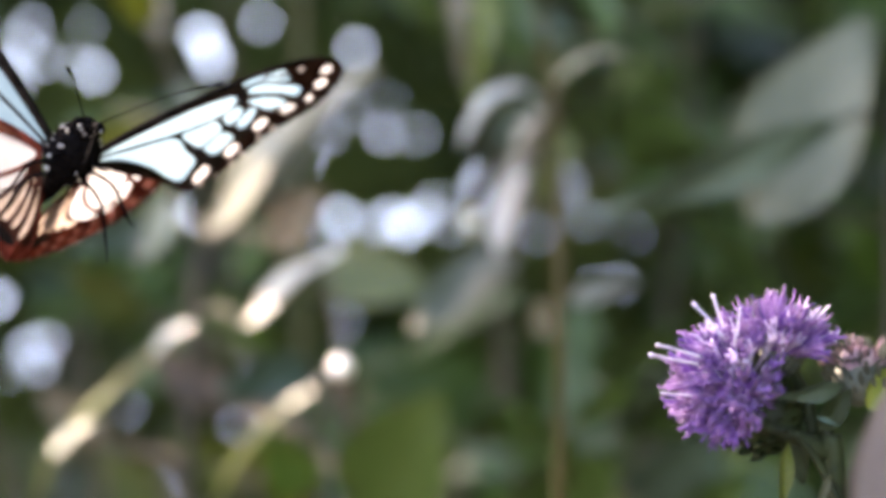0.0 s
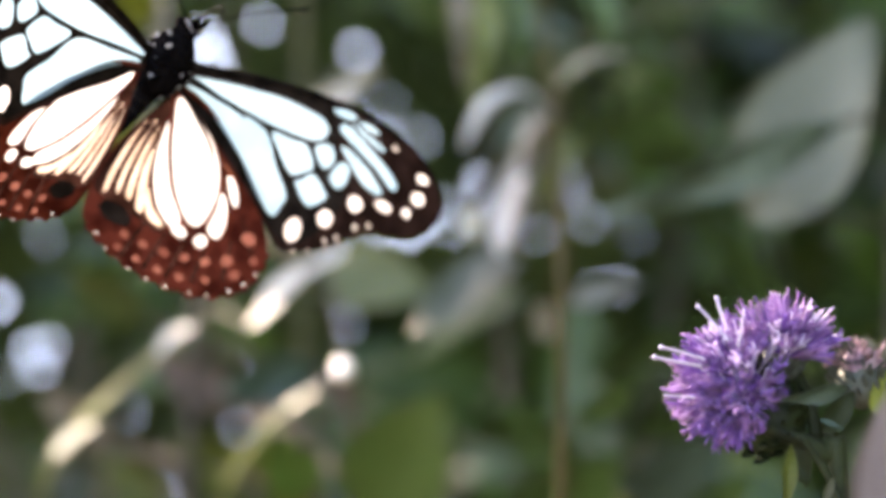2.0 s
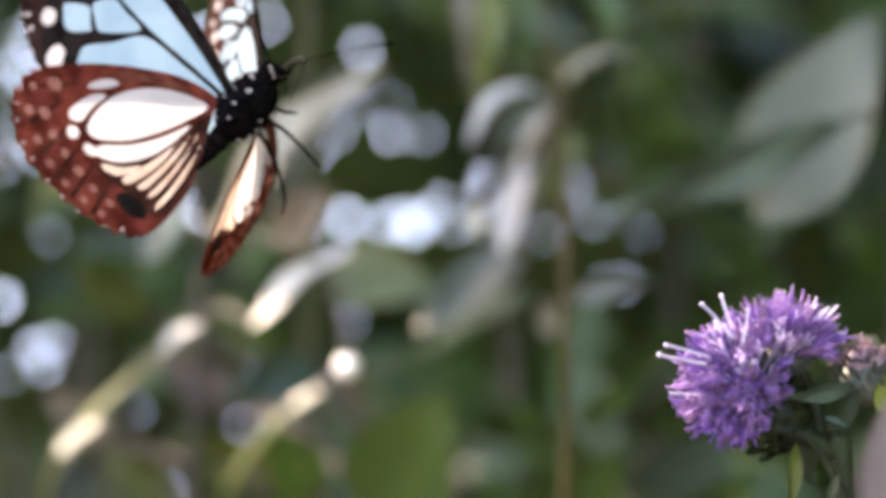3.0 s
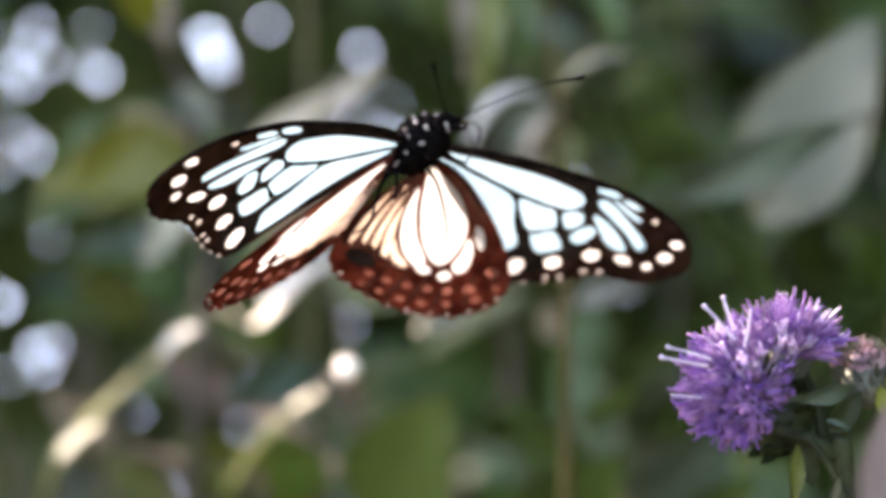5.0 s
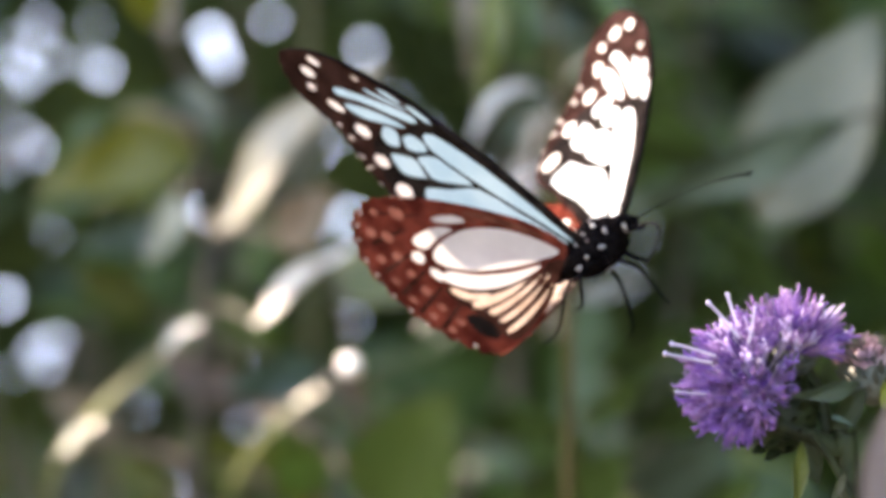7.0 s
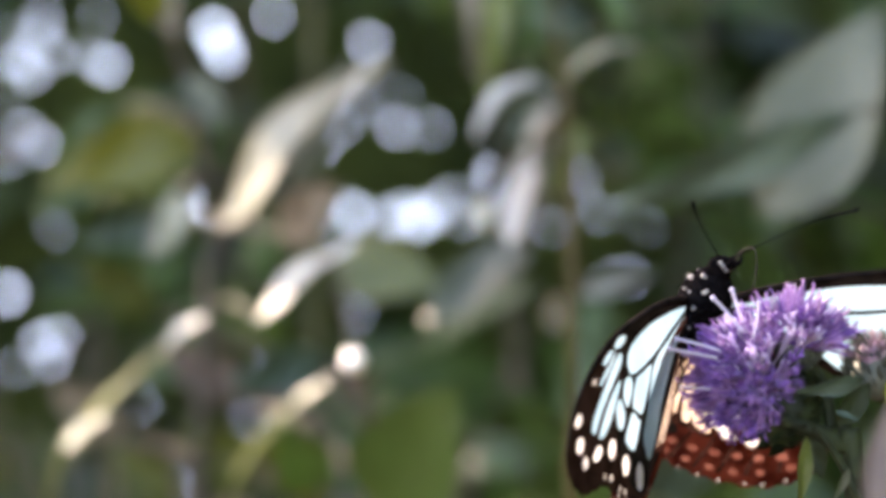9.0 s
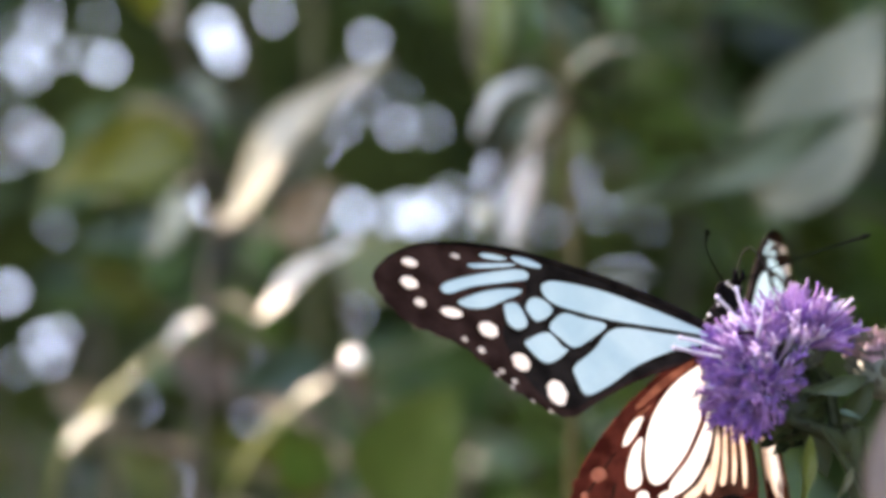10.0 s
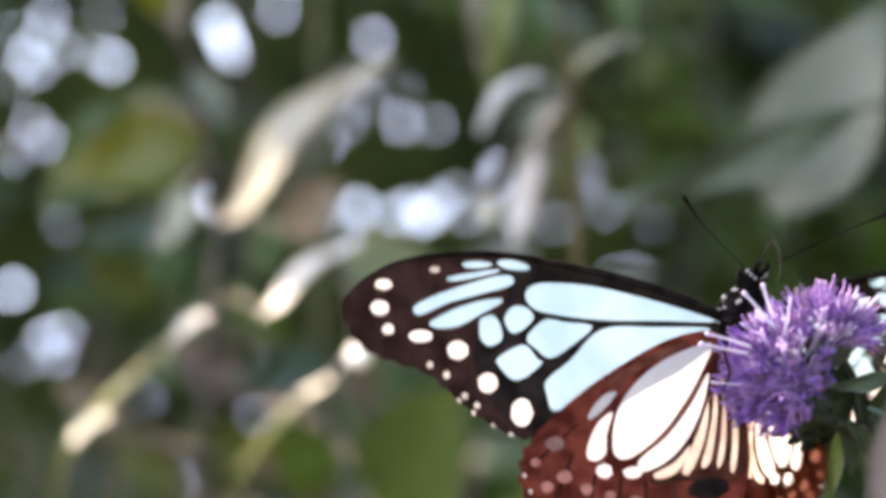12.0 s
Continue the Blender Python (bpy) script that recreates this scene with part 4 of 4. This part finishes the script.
def wing(body, side, fore):
    """One wing: dark membrane and veins with pale window cells set in it."""
    if fore:
        band = rounded([(1.5, 1.2), (7.6, 3.7), (16.1, 6.2), (24.6, 7.9), (30.0, 8.7), (34.0, 7.0), (33.5, 2.5), (38.5, -4.5), (36.5, -11), (33, -15.5), (29, -16.5), (24, -13.5), (15, -8.3), (8, -5), (2, -1.4)], 4)
        cells, spots, dots = [drawn_in(rounded(c), 0.03) for c in FORE_CELLS], [oval(*q) for q in FORE_SPOTS[:7]], [oval(*q, 8) for q in FORE_SPOTS[7:]]
        base, pieces = wing_sheets(scalloped(FORE_EDGE, 0.18, 0.38, 0.74), cells + spots + dots + [band], side)
        ob = part("forewing", mesh_of("forewing", *base, WING_BROWN, False), body, "dark brown forewing with pale blue windows")
        for piece in pieces[:len(cells)]:
            part("window_cell", mesh_of("cell", *piece, WING_PALE, False), ob)
        for piece in pieces[len(cells):len(cells) + 7]:
            part("white_spot", mesh_of("spot", *piece, WING_WHITE, False), ob)
        part("marginal_dots", mesh_of("dots", *joined(*pieces[len(cells) + 7:-1]), WING_DOTS, False), ob)["kind"] = "stuff"
        part("dark_band", mesh_of("band", *pieces[-1], WING_BLACK, False), ob, "black scales round the window cells")
        costa = [(p[0] * side / 1000, p[1] / 1000, 0.001 * (p[0] / 58) ** 2) for p in FORE_EDGE[:10]]
        part("costal_vein", tube("costa", costa, [0.0006, 0.00055, 0.0004, 0.00025, 0.00015], WING_BLACK, 6, 4), ob, "black leading edge")
    else:
        cells, streaks, spots = [drawn_in(rounded(c), 0.02) for c in HIND_CELLS], [drawn_in(rounded(c), 0.26) for c in HIND_STREAKS], [oval(*q) for q in HIND_SPOTS]
        dots, pale, black = [oval(*q, 8) for q in HIND_DOTS], [oval(*q, 10) for q in HIND_PALE], [oval(6.4, -24.3, 3.2, 1.6, 16)]
        bands, dark = [rounded(c) for c in HIND_BANDS], [rounded(HIND_DARK)]
        rays = [[(x0 - w, y0), (x0 + w, y0), (x1 + 1.6 * w, y1), (x1 - 1.6 * w, y1)] for x0, y0, x1, y1, w in HIND_RAYS]
        groups = (("black_spot", black, WING_BLACK), ("window_cell", cells, WING_WHITE), ("cream_streak", streaks, WING_CREAM), ("white_spot", spots, WING_WHITE),
                  ("marginal_dots", dots, WING_DOTS), ("brown_mottling", pale, WING_ROSE), ("pale_band", bands, WING_TAN), ("dark_ray", rays, WING_UMBER), ("dark_band", dark, WING_UMBER))
        base, pieces = wing_sheets(scalloped(HIND_EDGE, 0.3, 0.2, 0.66), [q for _, group, _ in groups for q in group], side, -0.4)
        ob = part("hindwing", mesh_of("hindwing", *base, WING_CHESTNUT, False), body, "chestnut hindwing with white windows")
        n = 0
        for name, group, material in groups:
            own, n = pieces[n:n + len(group)], n + len(group)
            if name in ("marginal_dots", "brown_mottling"):
                part(name, mesh_of(name, *joined(*own), material, False), ob)["kind"] = "stuff"
                continue
            for piece in own:
                part(name, mesh_of(name, *piece, material, False), ob, "black scent patch" if name == "black_spot" else "")
    return ob


def feel(side, lift, turn):
    """An antenna's pose on the head: lift raises it to the back, turn swings it sideways."""
    return pose(side * 0.0009, 0.0084, -0.0006, lift, 0, turn)


def butterfly():
    top = thing("butterfly", "butterfly with pale blue windowed dark wings and chestnut hindwings", "butterfly")
    thorax = part("thorax", mesh_of("thorax", *ball_data((0, 0.0005, 0), (0.0042, 0.0062, 0.0040), 16, 20, 0.12), BODY_BLACK), top, "furry black thorax with white dots")
    rng = random.Random(2)
    dots = []
    for k in range(34):
        a, b = rng.uniform(0, 6.28), math.acos(rng.uniform(-0.85, 0.85))
        d = Vector((math.sin(b) * math.cos(a) * 0.0043, math.cos(b) * 0.0063 + 0.0005, math.sin(b) * math.sin(a) * 0.0041))
        r = rng.uniform(0.00019, 0.00034)
        dots.append(ball_data(d, (r, r, r), 4, 6))
    part("white_dots", mesh_of("dots", *joined(*dots), BODY_WHITE), thorax)["kind"] = "stuff"
    hair = []
    for k in range(900):
        a, b = rng.uniform(0, 6.28), math.acos(rng.uniform(-1, 1))
        d = Vector((math.sin(b) * math.cos(a), math.cos(b), math.sin(b) * math.sin(a)))
        q = Vector((d.x * 0.0041, d.y * 0.0061 + 0.0005, d.z * 0.0039))
        e = q + (d + Vector((rng.uniform(-0.5, 0.5), -0.6, rng.uniform(-0.5, 0.5)))) * rng.uniform(0.0006, 0.0013)
        s = d.cross(Vector((0.3, 0.2, 1))).normalized() * 0.00008
        o = len(hair) * 3
        hair.append(([q - s, q + s, e], [(0, 1, 2)]))
    part("fur", mesh_of("fur", *joined(*hair), BODY_BLACK), thorax)["kind"] = "stuff"
    head = part("head", mesh_of("head", *ball_data((0, 0.0070, -0.0004), (0.0021, 0.0019, 0.0019), 10, 14, 0.1), BODY_BLACK), top, "black head with white dots")
    feelers = []
    for s in (1, -1):
        part("eye", mesh_of("eye", *ball_data((s * 0.0017, 0.0076, -0.0005), (0.0010, 0.0011, 0.0012), 8, 10), BODY_BLACK), head)
        part("white_dots", mesh_of("dots", *joined(*[ball_data((s * 0.0008 * k, 0.0070 + 0.0006 * k, -0.0022 + 0.0003 * k), (0.0003,) * 3, 4, 6) for k in (0.6, 1.4, 2.2)]), BODY_WHITE), head)
        feelers.append(part("antenna", mesh_of("antenna", *joined(tube_data([(0, 0, 0), (0, 0.0070, 0.0006), (0, 0.0145, 0.0007), (0, 0.0205, -0.0003)], [0.00013, 0.00010, 0.00010, 0.00024], 6, 5),
                                                                    ball_data((0, 0.0212, -0.0005), (0.00034, 0.0010, 0.00034), 6, 6)), BODY_BLACK), top, "thin black clubbed antenna", feel(s, 0, -50 * s)))
        for k, (y, out, down, back) in enumerate(((0.0030, 0.0014, -0.0012, 0.0010), (0.0008, 0.0070, -0.0060, -0.0010), (-0.0015, 0.0062, -0.0058, -0.0060))):
            knee = (s * (0.0026 + out * 0.6), y + back * 0.4, -0.0045)
            part("leg", tube("leg", [(s * 0.0022, y, -0.0030), knee, (s * (0.0026 + out), y + back, -0.0040 + down), (s * (0.003 + out * 1.15), y + back * 1.5, -0.0048 + down)], [0.00036, 0.00030, 0.00022, 0.00013], BODY_BLACK, 6, 5), top, "slender dark foreleg" if k == 0 else "slender black leg")
        part("palp", tube("palp", [(s * 0.0007, 0.0080, -0.0018), (s * 0.0009, 0.0091, -0.0027), (s * 0.0009, 0.0102, -0.0026)], [0.0004, 0.0004, 0.0002], BODY_BLACK, 6, 4), head)
    part("proboscis", tube("proboscis", [(0, 0.0084, -0.0018), (0.0004, 0.0122, -0.0040), (0.0006, 0.0128, -0.0062), (0.0006, 0.0098, -0.0080), (0.0004, 0.0070, -0.0084)], [0.00015, 0.00014, 0.00013, 0.00012], BODY_GREY, 6, 6), head, "fine curved proboscis")
    spine = [(0, -0.0040 - 0.0190 * k / 32, 0.0004 + 0.0085 * (k / 32) ** 1.4) for k in range(33)]
    girth = [0.0018 * (1 - 0.45 * (k / 32) ** 2) * (1 + 0.05 * math.sin(k * math.pi / 2)) if k < 32 else 0.0004 for k in range(33)]
    belly = part("abdomen", tube("abdomen", spine, girth, BODY_BLACK, 14, 2), top, "slim black abdomen with pale rings")
    for k in range(8):
        y = -0.0065 - 0.0020 * k
        r = 0.00172 * (1 - 0.045 * k)
        z = 0.0004 + 0.0085 * ((-y - 0.004) / 0.0190) ** 1.4
        part("pale_ring", tube("ring", [(r * math.cos(a), y, z + r * math.sin(a)) for a in np.linspace(math.pi * 1.08, math.pi * 1.92, 7)], [0.00010, 0.00014, 0.00010], BODY_GREY, 5, 3), belly)
    wings = [wing(top, 1, True), wing(top, -1, True), wing(top, 1, False), wing(top, -1, False)]
    return top, wings, feelers


def spread(side, flap, sweep, twist):
    """A wing's pose on the body: flap lifts it to the back, sweep draws it forward, twist turns it about its length."""
    m = Matrix.Rotation(radians(-flap), 4, 'Y') @ Matrix.Rotation(radians(twist), 4, 'X') @ Matrix.Rotation(radians(sweep), 4, 'Z')
    flip = Matrix.Diagonal((side, 1, 1, 1))
    return Matrix.Translation((side * HINGE, 0, 0)) @ flip @ m @ flip


ground()
hedge()
hedge_leaves()
undergrowth()
shrubs()
dry_grass()
PLANT = flower()
BUTTERFLY, WINGS, ANTENNAE = butterfly()


def sway(degrees):
    return Matrix.Translation(FLOWER_ROOT) @ pose(0, 0, 0, 0, degrees, 0)


def motions():
    walk(PLANT, [
        (0.0, sway(0.000)),
        (0.5, sway(0.000)),
        (1.0, sway(0.010)),
        (1.5, sway(0.015)),
        (2.0, sway(0.015)),
        (2.5, sway(0.015)),
        (3.0, sway(0.017)),
        (5.0, sway(0.034)),
        (6.0, sway(0.037)),
        (6.5, sway(0.042)),
        (7.0, sway(0.044)),
        (9.0, sway(0.054)),
        (9.5, sway(0.054)),
        (10.0, sway(0.083)),
        (10.5, sway(0.152)),
        (11.0, sway(0.210)),
        (11.5, sway(0.254)),
        (12.0, sway(0.274)),
    ])
    walk(BUTTERFLY, [
        (0.0, pose(-0.0590, 0.4207, 1.0149, 39.5, -14.4, -157.6)),
        (0.5, pose(-0.0555, 0.4239, 1.0195, 37.7, -10.5, -147.0)),
        (1.0, pose(-0.0520, 0.4239, 1.0249, 42.8, -8.4, -132.8)),
        (1.5, pose(-0.0483, 0.4216, 1.0281, 44.8, -10.9, -129.0)),
        (2.0, pose(-0.0452, 0.4258, 1.0297, 64.8, -17.6, -128.9)),
        (2.5, pose(-0.0400, 0.4243, 1.0275, 68.4, -18.8, -125.7)),
        (3.0, pose(-0.0325, 0.4213, 1.0224, 56.0, -17.5, -134.8)),
        (3.2, pose(-0.0299, 0.4225, 1.0207, 51.6, -16.8, -139.7)),
        (4.8, pose(-0.0073, 0.4210, 1.0165, 32.3, -4.3, -133.1)),
        (5.5, pose(-0.0003, 0.4185, 1.0170, 38.6, -4.2, -133.1)),
        (6.0, pose(0.0057, 0.4192, 1.0141, 49.0, -6.3, -133.1)),
        (6.3, pose(0.0107, 0.4189, 1.0107, 52.9, -5.7, -131.4)),
        (6.5, pose(0.0147, 0.4172, 1.0074, 45.5, -7.0, -134.6)),
        (6.8, pose(0.0191, 0.4171, 1.0028, 38.8, 1.4, -136.3)),
        (7.0, pose(0.0228, 0.4205, 0.9999, 36.4, 1.8, -135.2)),
        (7.2, pose(0.0268, 0.4158, 0.9973, 32.6, 9.8, -136.8)),
        (8.8, pose(0.0379, 0.4126, 0.9910, 68.2, -7.8, -148.3)),
        (9.0, pose(0.0381, 0.4077, 0.9903, 61.6, -2.5, -141.0)),
        (9.5, pose(0.0403, 0.4009, 0.9868, 78.3, -1.6, -132.6)),
        (9.8, pose(0.0416, 0.4012, 0.9857, 93.7, 4.7, -131.4)),
        (10.0, pose(0.0422, 0.4019, 0.9853, 100.2, 1.1, -130.7)),
        (10.2, pose(0.0422, 0.4006, 0.9852, 92.9, -2.8, -132.4)),
        (10.5, pose(0.0436, 0.4018, 0.9848, 83.9, -1.1, -135.4)),
        (10.8, pose(0.0447, 0.4016, 0.9848, 84.1, -5.7, -140.3)),
        (11.0, pose(0.0456, 0.4024, 0.9848, 87.5, -3.8, -146.4)),
        (11.2, pose(0.0461, 0.4026, 0.9854, 95.6, 3.3, -129.8)),
        (11.5, pose(0.0451, 0.4000, 0.9856, 97.3, 5.2, -121.0)),
        (12.0, pose(0.0429, 0.4012, 0.9867, 89.6, -8.4, -149.7)),
    ])
    walk(WINGS[0], [
        (0.0, spread(1, 45.3, -1.0, -3.6)),
        (0.5, spread(1, 2.6, 1.5, 2.7)),
        (1.0, spread(1, -20.7, 0.4, 3.4)),
        (1.5, spread(1, -25.0, 3.3, 2.3)),
        (2.0, spread(1, -11.1, -2.5, 13.4)),
        (2.5, spread(1, 14.0, 1.1, 6.3)),
        (3.0, spread(1, 63.5, 0.6, -1.9)),
        (3.2, spread(1, 63.2, -3.1, -13.8)),
        (4.8, spread(1, -8.3, -1.5, 11.4)),
        (5.5, spread(1, -16.9, -6.2, 18.0)),
        (6.0, spread(1, 0.4, -8.9, 16.0)),
        (6.3, spread(1, 20.3, -6.5, 10.0)),
        (6.5, spread(1, 32.6, -7.2, 9.7)),
        (6.8, spread(1, 54.9, -7.3, -2.7)),
        (7.0, spread(1, 53.4, -14.8, -23.7)),
        (7.2, spread(1, 48.8, -11.2, -13.8)),
        (8.8, spread(1, -41.6, -13.3, 13.7)),
        (9.0, spread(1, -33.2, -8.5, 25.2)),
        (9.5, spread(1, -6.8, -14.6, 21.2)),
        (9.8, spread(1, 5.1, 4.3, 17.0)),
        (10.0, spread(1, 14.7, 15.2, 22.7)),
        (10.2, spread(1, 29.6, 18.1, 19.0)),
        (10.5, spread(1, 54.2, 18.1, 8.2)),
        (10.8, spread(1, 74.4, 7.7, 1.6)),
        (11.0, spread(1, 75.9, -3.4, -10.7)),
        (11.2, spread(1, 83.7, -5.9, -27.1)),
        (11.5, spread(1, 72.1, -3.2, -21.4)),
        (12.0, spread(1, 25.3, -6.2, 1.3)),
    ])
    walk(WINGS[1], [
        (0.0, spread(-1, 37.4, -0.5, 4.3)),
        (0.5, spread(-1, -2.9, -1.2, -2.5)),
        (1.0, spread(-1, -24.7, -5.3, 15.5)),
        (1.5, spread(-1, -26.2, -1.7, 12.5)),
        (2.0, spread(-1, -14.9, -0.1, 18.2)),
        (2.5, spread(-1, 15.0, 8.2, 19.8)),
        (3.0, spread(-1, 68.8, 0.1, 11.9)),
        (3.2, spread(-1, 62.0, -0.6, 6.4)),
        (4.8, spread(-1, -16.3, 0.0, -0.2)),
        (5.5, spread(-1, -21.7, -4.4, 19.6)),
        (6.0, spread(-1, -2.5, -2.9, 20.8)),
        (6.3, spread(-1, 16.8, 1.6, 24.7)),
        (6.5, spread(-1, 42.0, 0.1, 42.0)),
        (6.8, spread(-1, 56.2, -0.5, 7.2)),
        (7.0, spread(-1, 55.2, 1.1, -10.0)),
        (7.2, spread(-1, 47.9, 0.3, -4.3)),
        (8.8, spread(-1, -30.1, 14.1, 2.6)),
        (9.0, spread(-1, -24.1, 13.5, -13.8)),
        (9.5, spread(-1, -2.7, 1.3, -6.8)),
        (9.8, spread(-1, 10.6, -1.5, -3.3)),
        (10.0, spread(-1, 24.2, 12.9, -2.0)),
        (10.2, spread(-1, 40.0, 14.9, 1.0)),
        (10.5, spread(-1, 60.0, 3.0, 5.0)),
        (10.8, spread(-1, 73.0, 0.0, 0.4)),
        (11.0, spread(-1, 86.0, -6.0, -2.0)),
        (11.2, spread(-1, 88.7, -2.0, -4.2)),
        (11.5, spread(-1, 88.9, -1.6, -4.5)),
        (12.0, spread(-1, 19.3, 5.5, -4.5)),
    ])
    walk(WINGS[2], [
        (0.0, spread(1, 43.7, -9.6, -5.7)),
        (0.5, spread(1, -1.4, -16.2, 6.2)),
        (1.0, spread(1, -25.3, -16.3, 6.4)),
        (1.5, spread(1, -28.6, -17.7, 2.3)),
        (2.0, spread(1, -13.2, -8.0, -1.6)),
        (2.5, spread(1, 10.0, -0.4, 0.1)),
        (3.0, spread(1, 57.1, -3.6, -7.5)),
        (3.2, spread(1, 59.4, -5.6, -8.5)),
        (4.8, spread(1, -12.8, -10.1, 7.5)),
        (5.5, spread(1, -27.8, -16.2, 3.1)),
        (6.0, spread(1, -10.3, -15.4, -1.7)),
        (6.3, spread(1, 4.4, -5.6, -6.1)),
        (6.5, spread(1, 18.8, -9.1, -4.0)),
        (6.8, spread(1, 44.9, -8.8, -3.7)),
        (7.0, spread(1, 56.7, -8.9, -3.0)),
        (7.2, spread(1, 55.6, -7.7, 1.1)),
        (8.8, spread(1, -45.6, -3.0, 6.4)),
        (9.0, spread(1, -36.2, -2.0, 10.8)),
        (9.5, spread(1, -11.8, -18.8, 11.6)),
        (9.8, spread(1, 4.0, -8.4, 1.6)),
        (10.0, spread(1, 15.6, -4.9, 0.4)),
        (10.2, spread(1, 30.4, -9.4, 9.0)),
        (10.5, spread(1, 57.7, -8.1, 6.3)),
        (10.8, spread(1, 75.8, -12.2, 10.2)),
        (11.0, spread(1, 77.1, -9.6, 5.2)),
        (11.2, spread(1, 87.0, -5.2, -8.7)),
        (11.5, spread(1, 77.3, -8.2, -17.0)),
        (12.0, spread(1, 27.9, -13.9, 8.7)),
    ])
    walk(WINGS[3], [
        (0.0, spread(-1, 41.7, -10.2, -6.1)),
        (0.5, spread(-1, -0.3, -8.4, 6.7)),
        (1.0, spread(-1, -24.2, -6.0, 12.2)),
        (1.5, spread(-1, -26.1, -5.7, 9.5)),
        (2.0, spread(-1, -19.9, -7.3, -3.4)),
        (2.5, spread(-1, -1.3, 1.1, -0.8)),
        (3.0, spread(-1, 42.2, 0.2, 12.3)),
        (3.2, spread(-1, 50.5, -7.0, 5.2)),
        (4.8, spread(-1, -12.3, -3.7, 7.3)),
        (5.5, spread(-1, -27.5, -5.3, 5.2)),
        (6.0, spread(-1, -14.0, -4.5, -0.2)),
        (6.3, spread(-1, -0.3, -0.6, -4.6)),
        (6.5, spread(-1, 23.4, 1.2, 4.4)),
        (6.8, spread(-1, 49.6, -3.0, 2.9)),
        (7.0, spread(-1, 51.4, -10.7, -3.8)),
        (7.2, spread(-1, 47.9, -9.1, -4.3)),
        (8.8, spread(-1, -35.3, -4.1, 4.0)),
        (9.0, spread(-1, -27.5, -12.0, -15.4)),
        (9.5, spread(-1, -7.9, -9.3, -7.2)),
        (9.8, spread(-1, 14.6, -17.5, -3.7)),
        (10.0, spread(-1, 27.9, -15.5, -0.7)),
        (10.2, spread(-1, 43.5, -7.2, 4.0)),
        (10.5, spread(-1, 60.6, -14.6, 11.3)),
        (10.8, spread(-1, 67.8, -8.7, -0.4)),
        (11.0, spread(-1, 90.0, -6.0, -5.0)),
        (11.2, spread(-1, 92.6, -4.7, -6.8)),
        (11.5, spread(-1, 92.3, -7.5, -6.2)),
        (12.0, spread(-1, 23.5, -6.1, -7.7)),
    ])
    walk(ANTENNAE[0], [
        (0.0, feel(1, -21, -27)),
        (0.5, feel(1, -17, -36)),
        (1.0, feel(1, -15, -50)),
        (1.5, feel(1, -17, -56)),
        (2.0, feel(1, -29, -69)),
        (2.5, feel(1, -34, -88)),
        (3.0, feel(1, -27, -61)),
        (3.2, feel(1, -27, -54)),
        (4.8, feel(1, -3, -51)),
        (5.5, feel(1, -7, -53)),
        (6.0, feel(1, -21, -59)),
        (6.3, feel(1, -13, -58)),
        (6.5, feel(1, -15, -58)),
        (6.8, feel(1, -2, -48)),
        (7.0, feel(1, 1, -49)),
        (7.2, feel(1, 8, -43)),
        (8.8, feel(1, -30, -58)),
        (9.0, feel(1, -15, -55)),
        (9.5, feel(1, -16, -64)),
        (9.8, feel(1, -26, -62)),
        (10.0, feel(1, -28, -70)),
        (10.2, feel(1, -21, -68)),
        (10.5, feel(1, -10, -61)),
        (10.8, feel(1, -11, -65)),
        (11.0, feel(1, -18, -62)),
        (11.2, feel(1, -9, -60)),
        (11.5, feel(1, -2, -57)),
        (12.0, feel(1, -19, -66)),
    ])
    walk(ANTENNAE[1], [
        (0.0, feel(-1, 2, 43)),
        (0.5, feel(-1, 13, 57)),
        (1.0, feel(-1, 18, 72)),
        (1.5, feel(-1, 9, 64)),
        (2.0, feel(-1, -1, 59)),
        (2.5, feel(-1, 3, 60)),
        (3.0, feel(-1, 9, 58)),
        (3.2, feel(-1, -1, 43)),
        (4.8, feel(-1, 2, 47)),
        (5.5, feel(-1, -2, 48)),
        (6.0, feel(-1, -8, 60)),
        (6.3, feel(-1, -13, 46)),
        (6.5, feel(-1, 5, 62)),
        (6.8, feel(-1, -1, 57)),
        (7.0, feel(-1, 2, 58)),
        (7.2, feel(-1, 1, 69)),
        (8.8, feel(-1, -16, 52)),
        (9.0, feel(-1, -12, 54)),
        (9.5, feel(-1, -41, 41)),
        (9.8, feel(-1, -54, 64)),
        (10.0, feel(-1, -58, 70)),
        (10.2, feel(-1, -53, 55)),
        (10.5, feel(-1, -44, 47)),
        (10.8, feel(-1, -24, 53)),
        (11.0, feel(-1, -19, 58)),
        (11.2, feel(-1, -46, 65)),
        (11.5, feel(-1, -63, 56)),
        (12.0, feel(-1, -28, 53)),
    ])


motions()
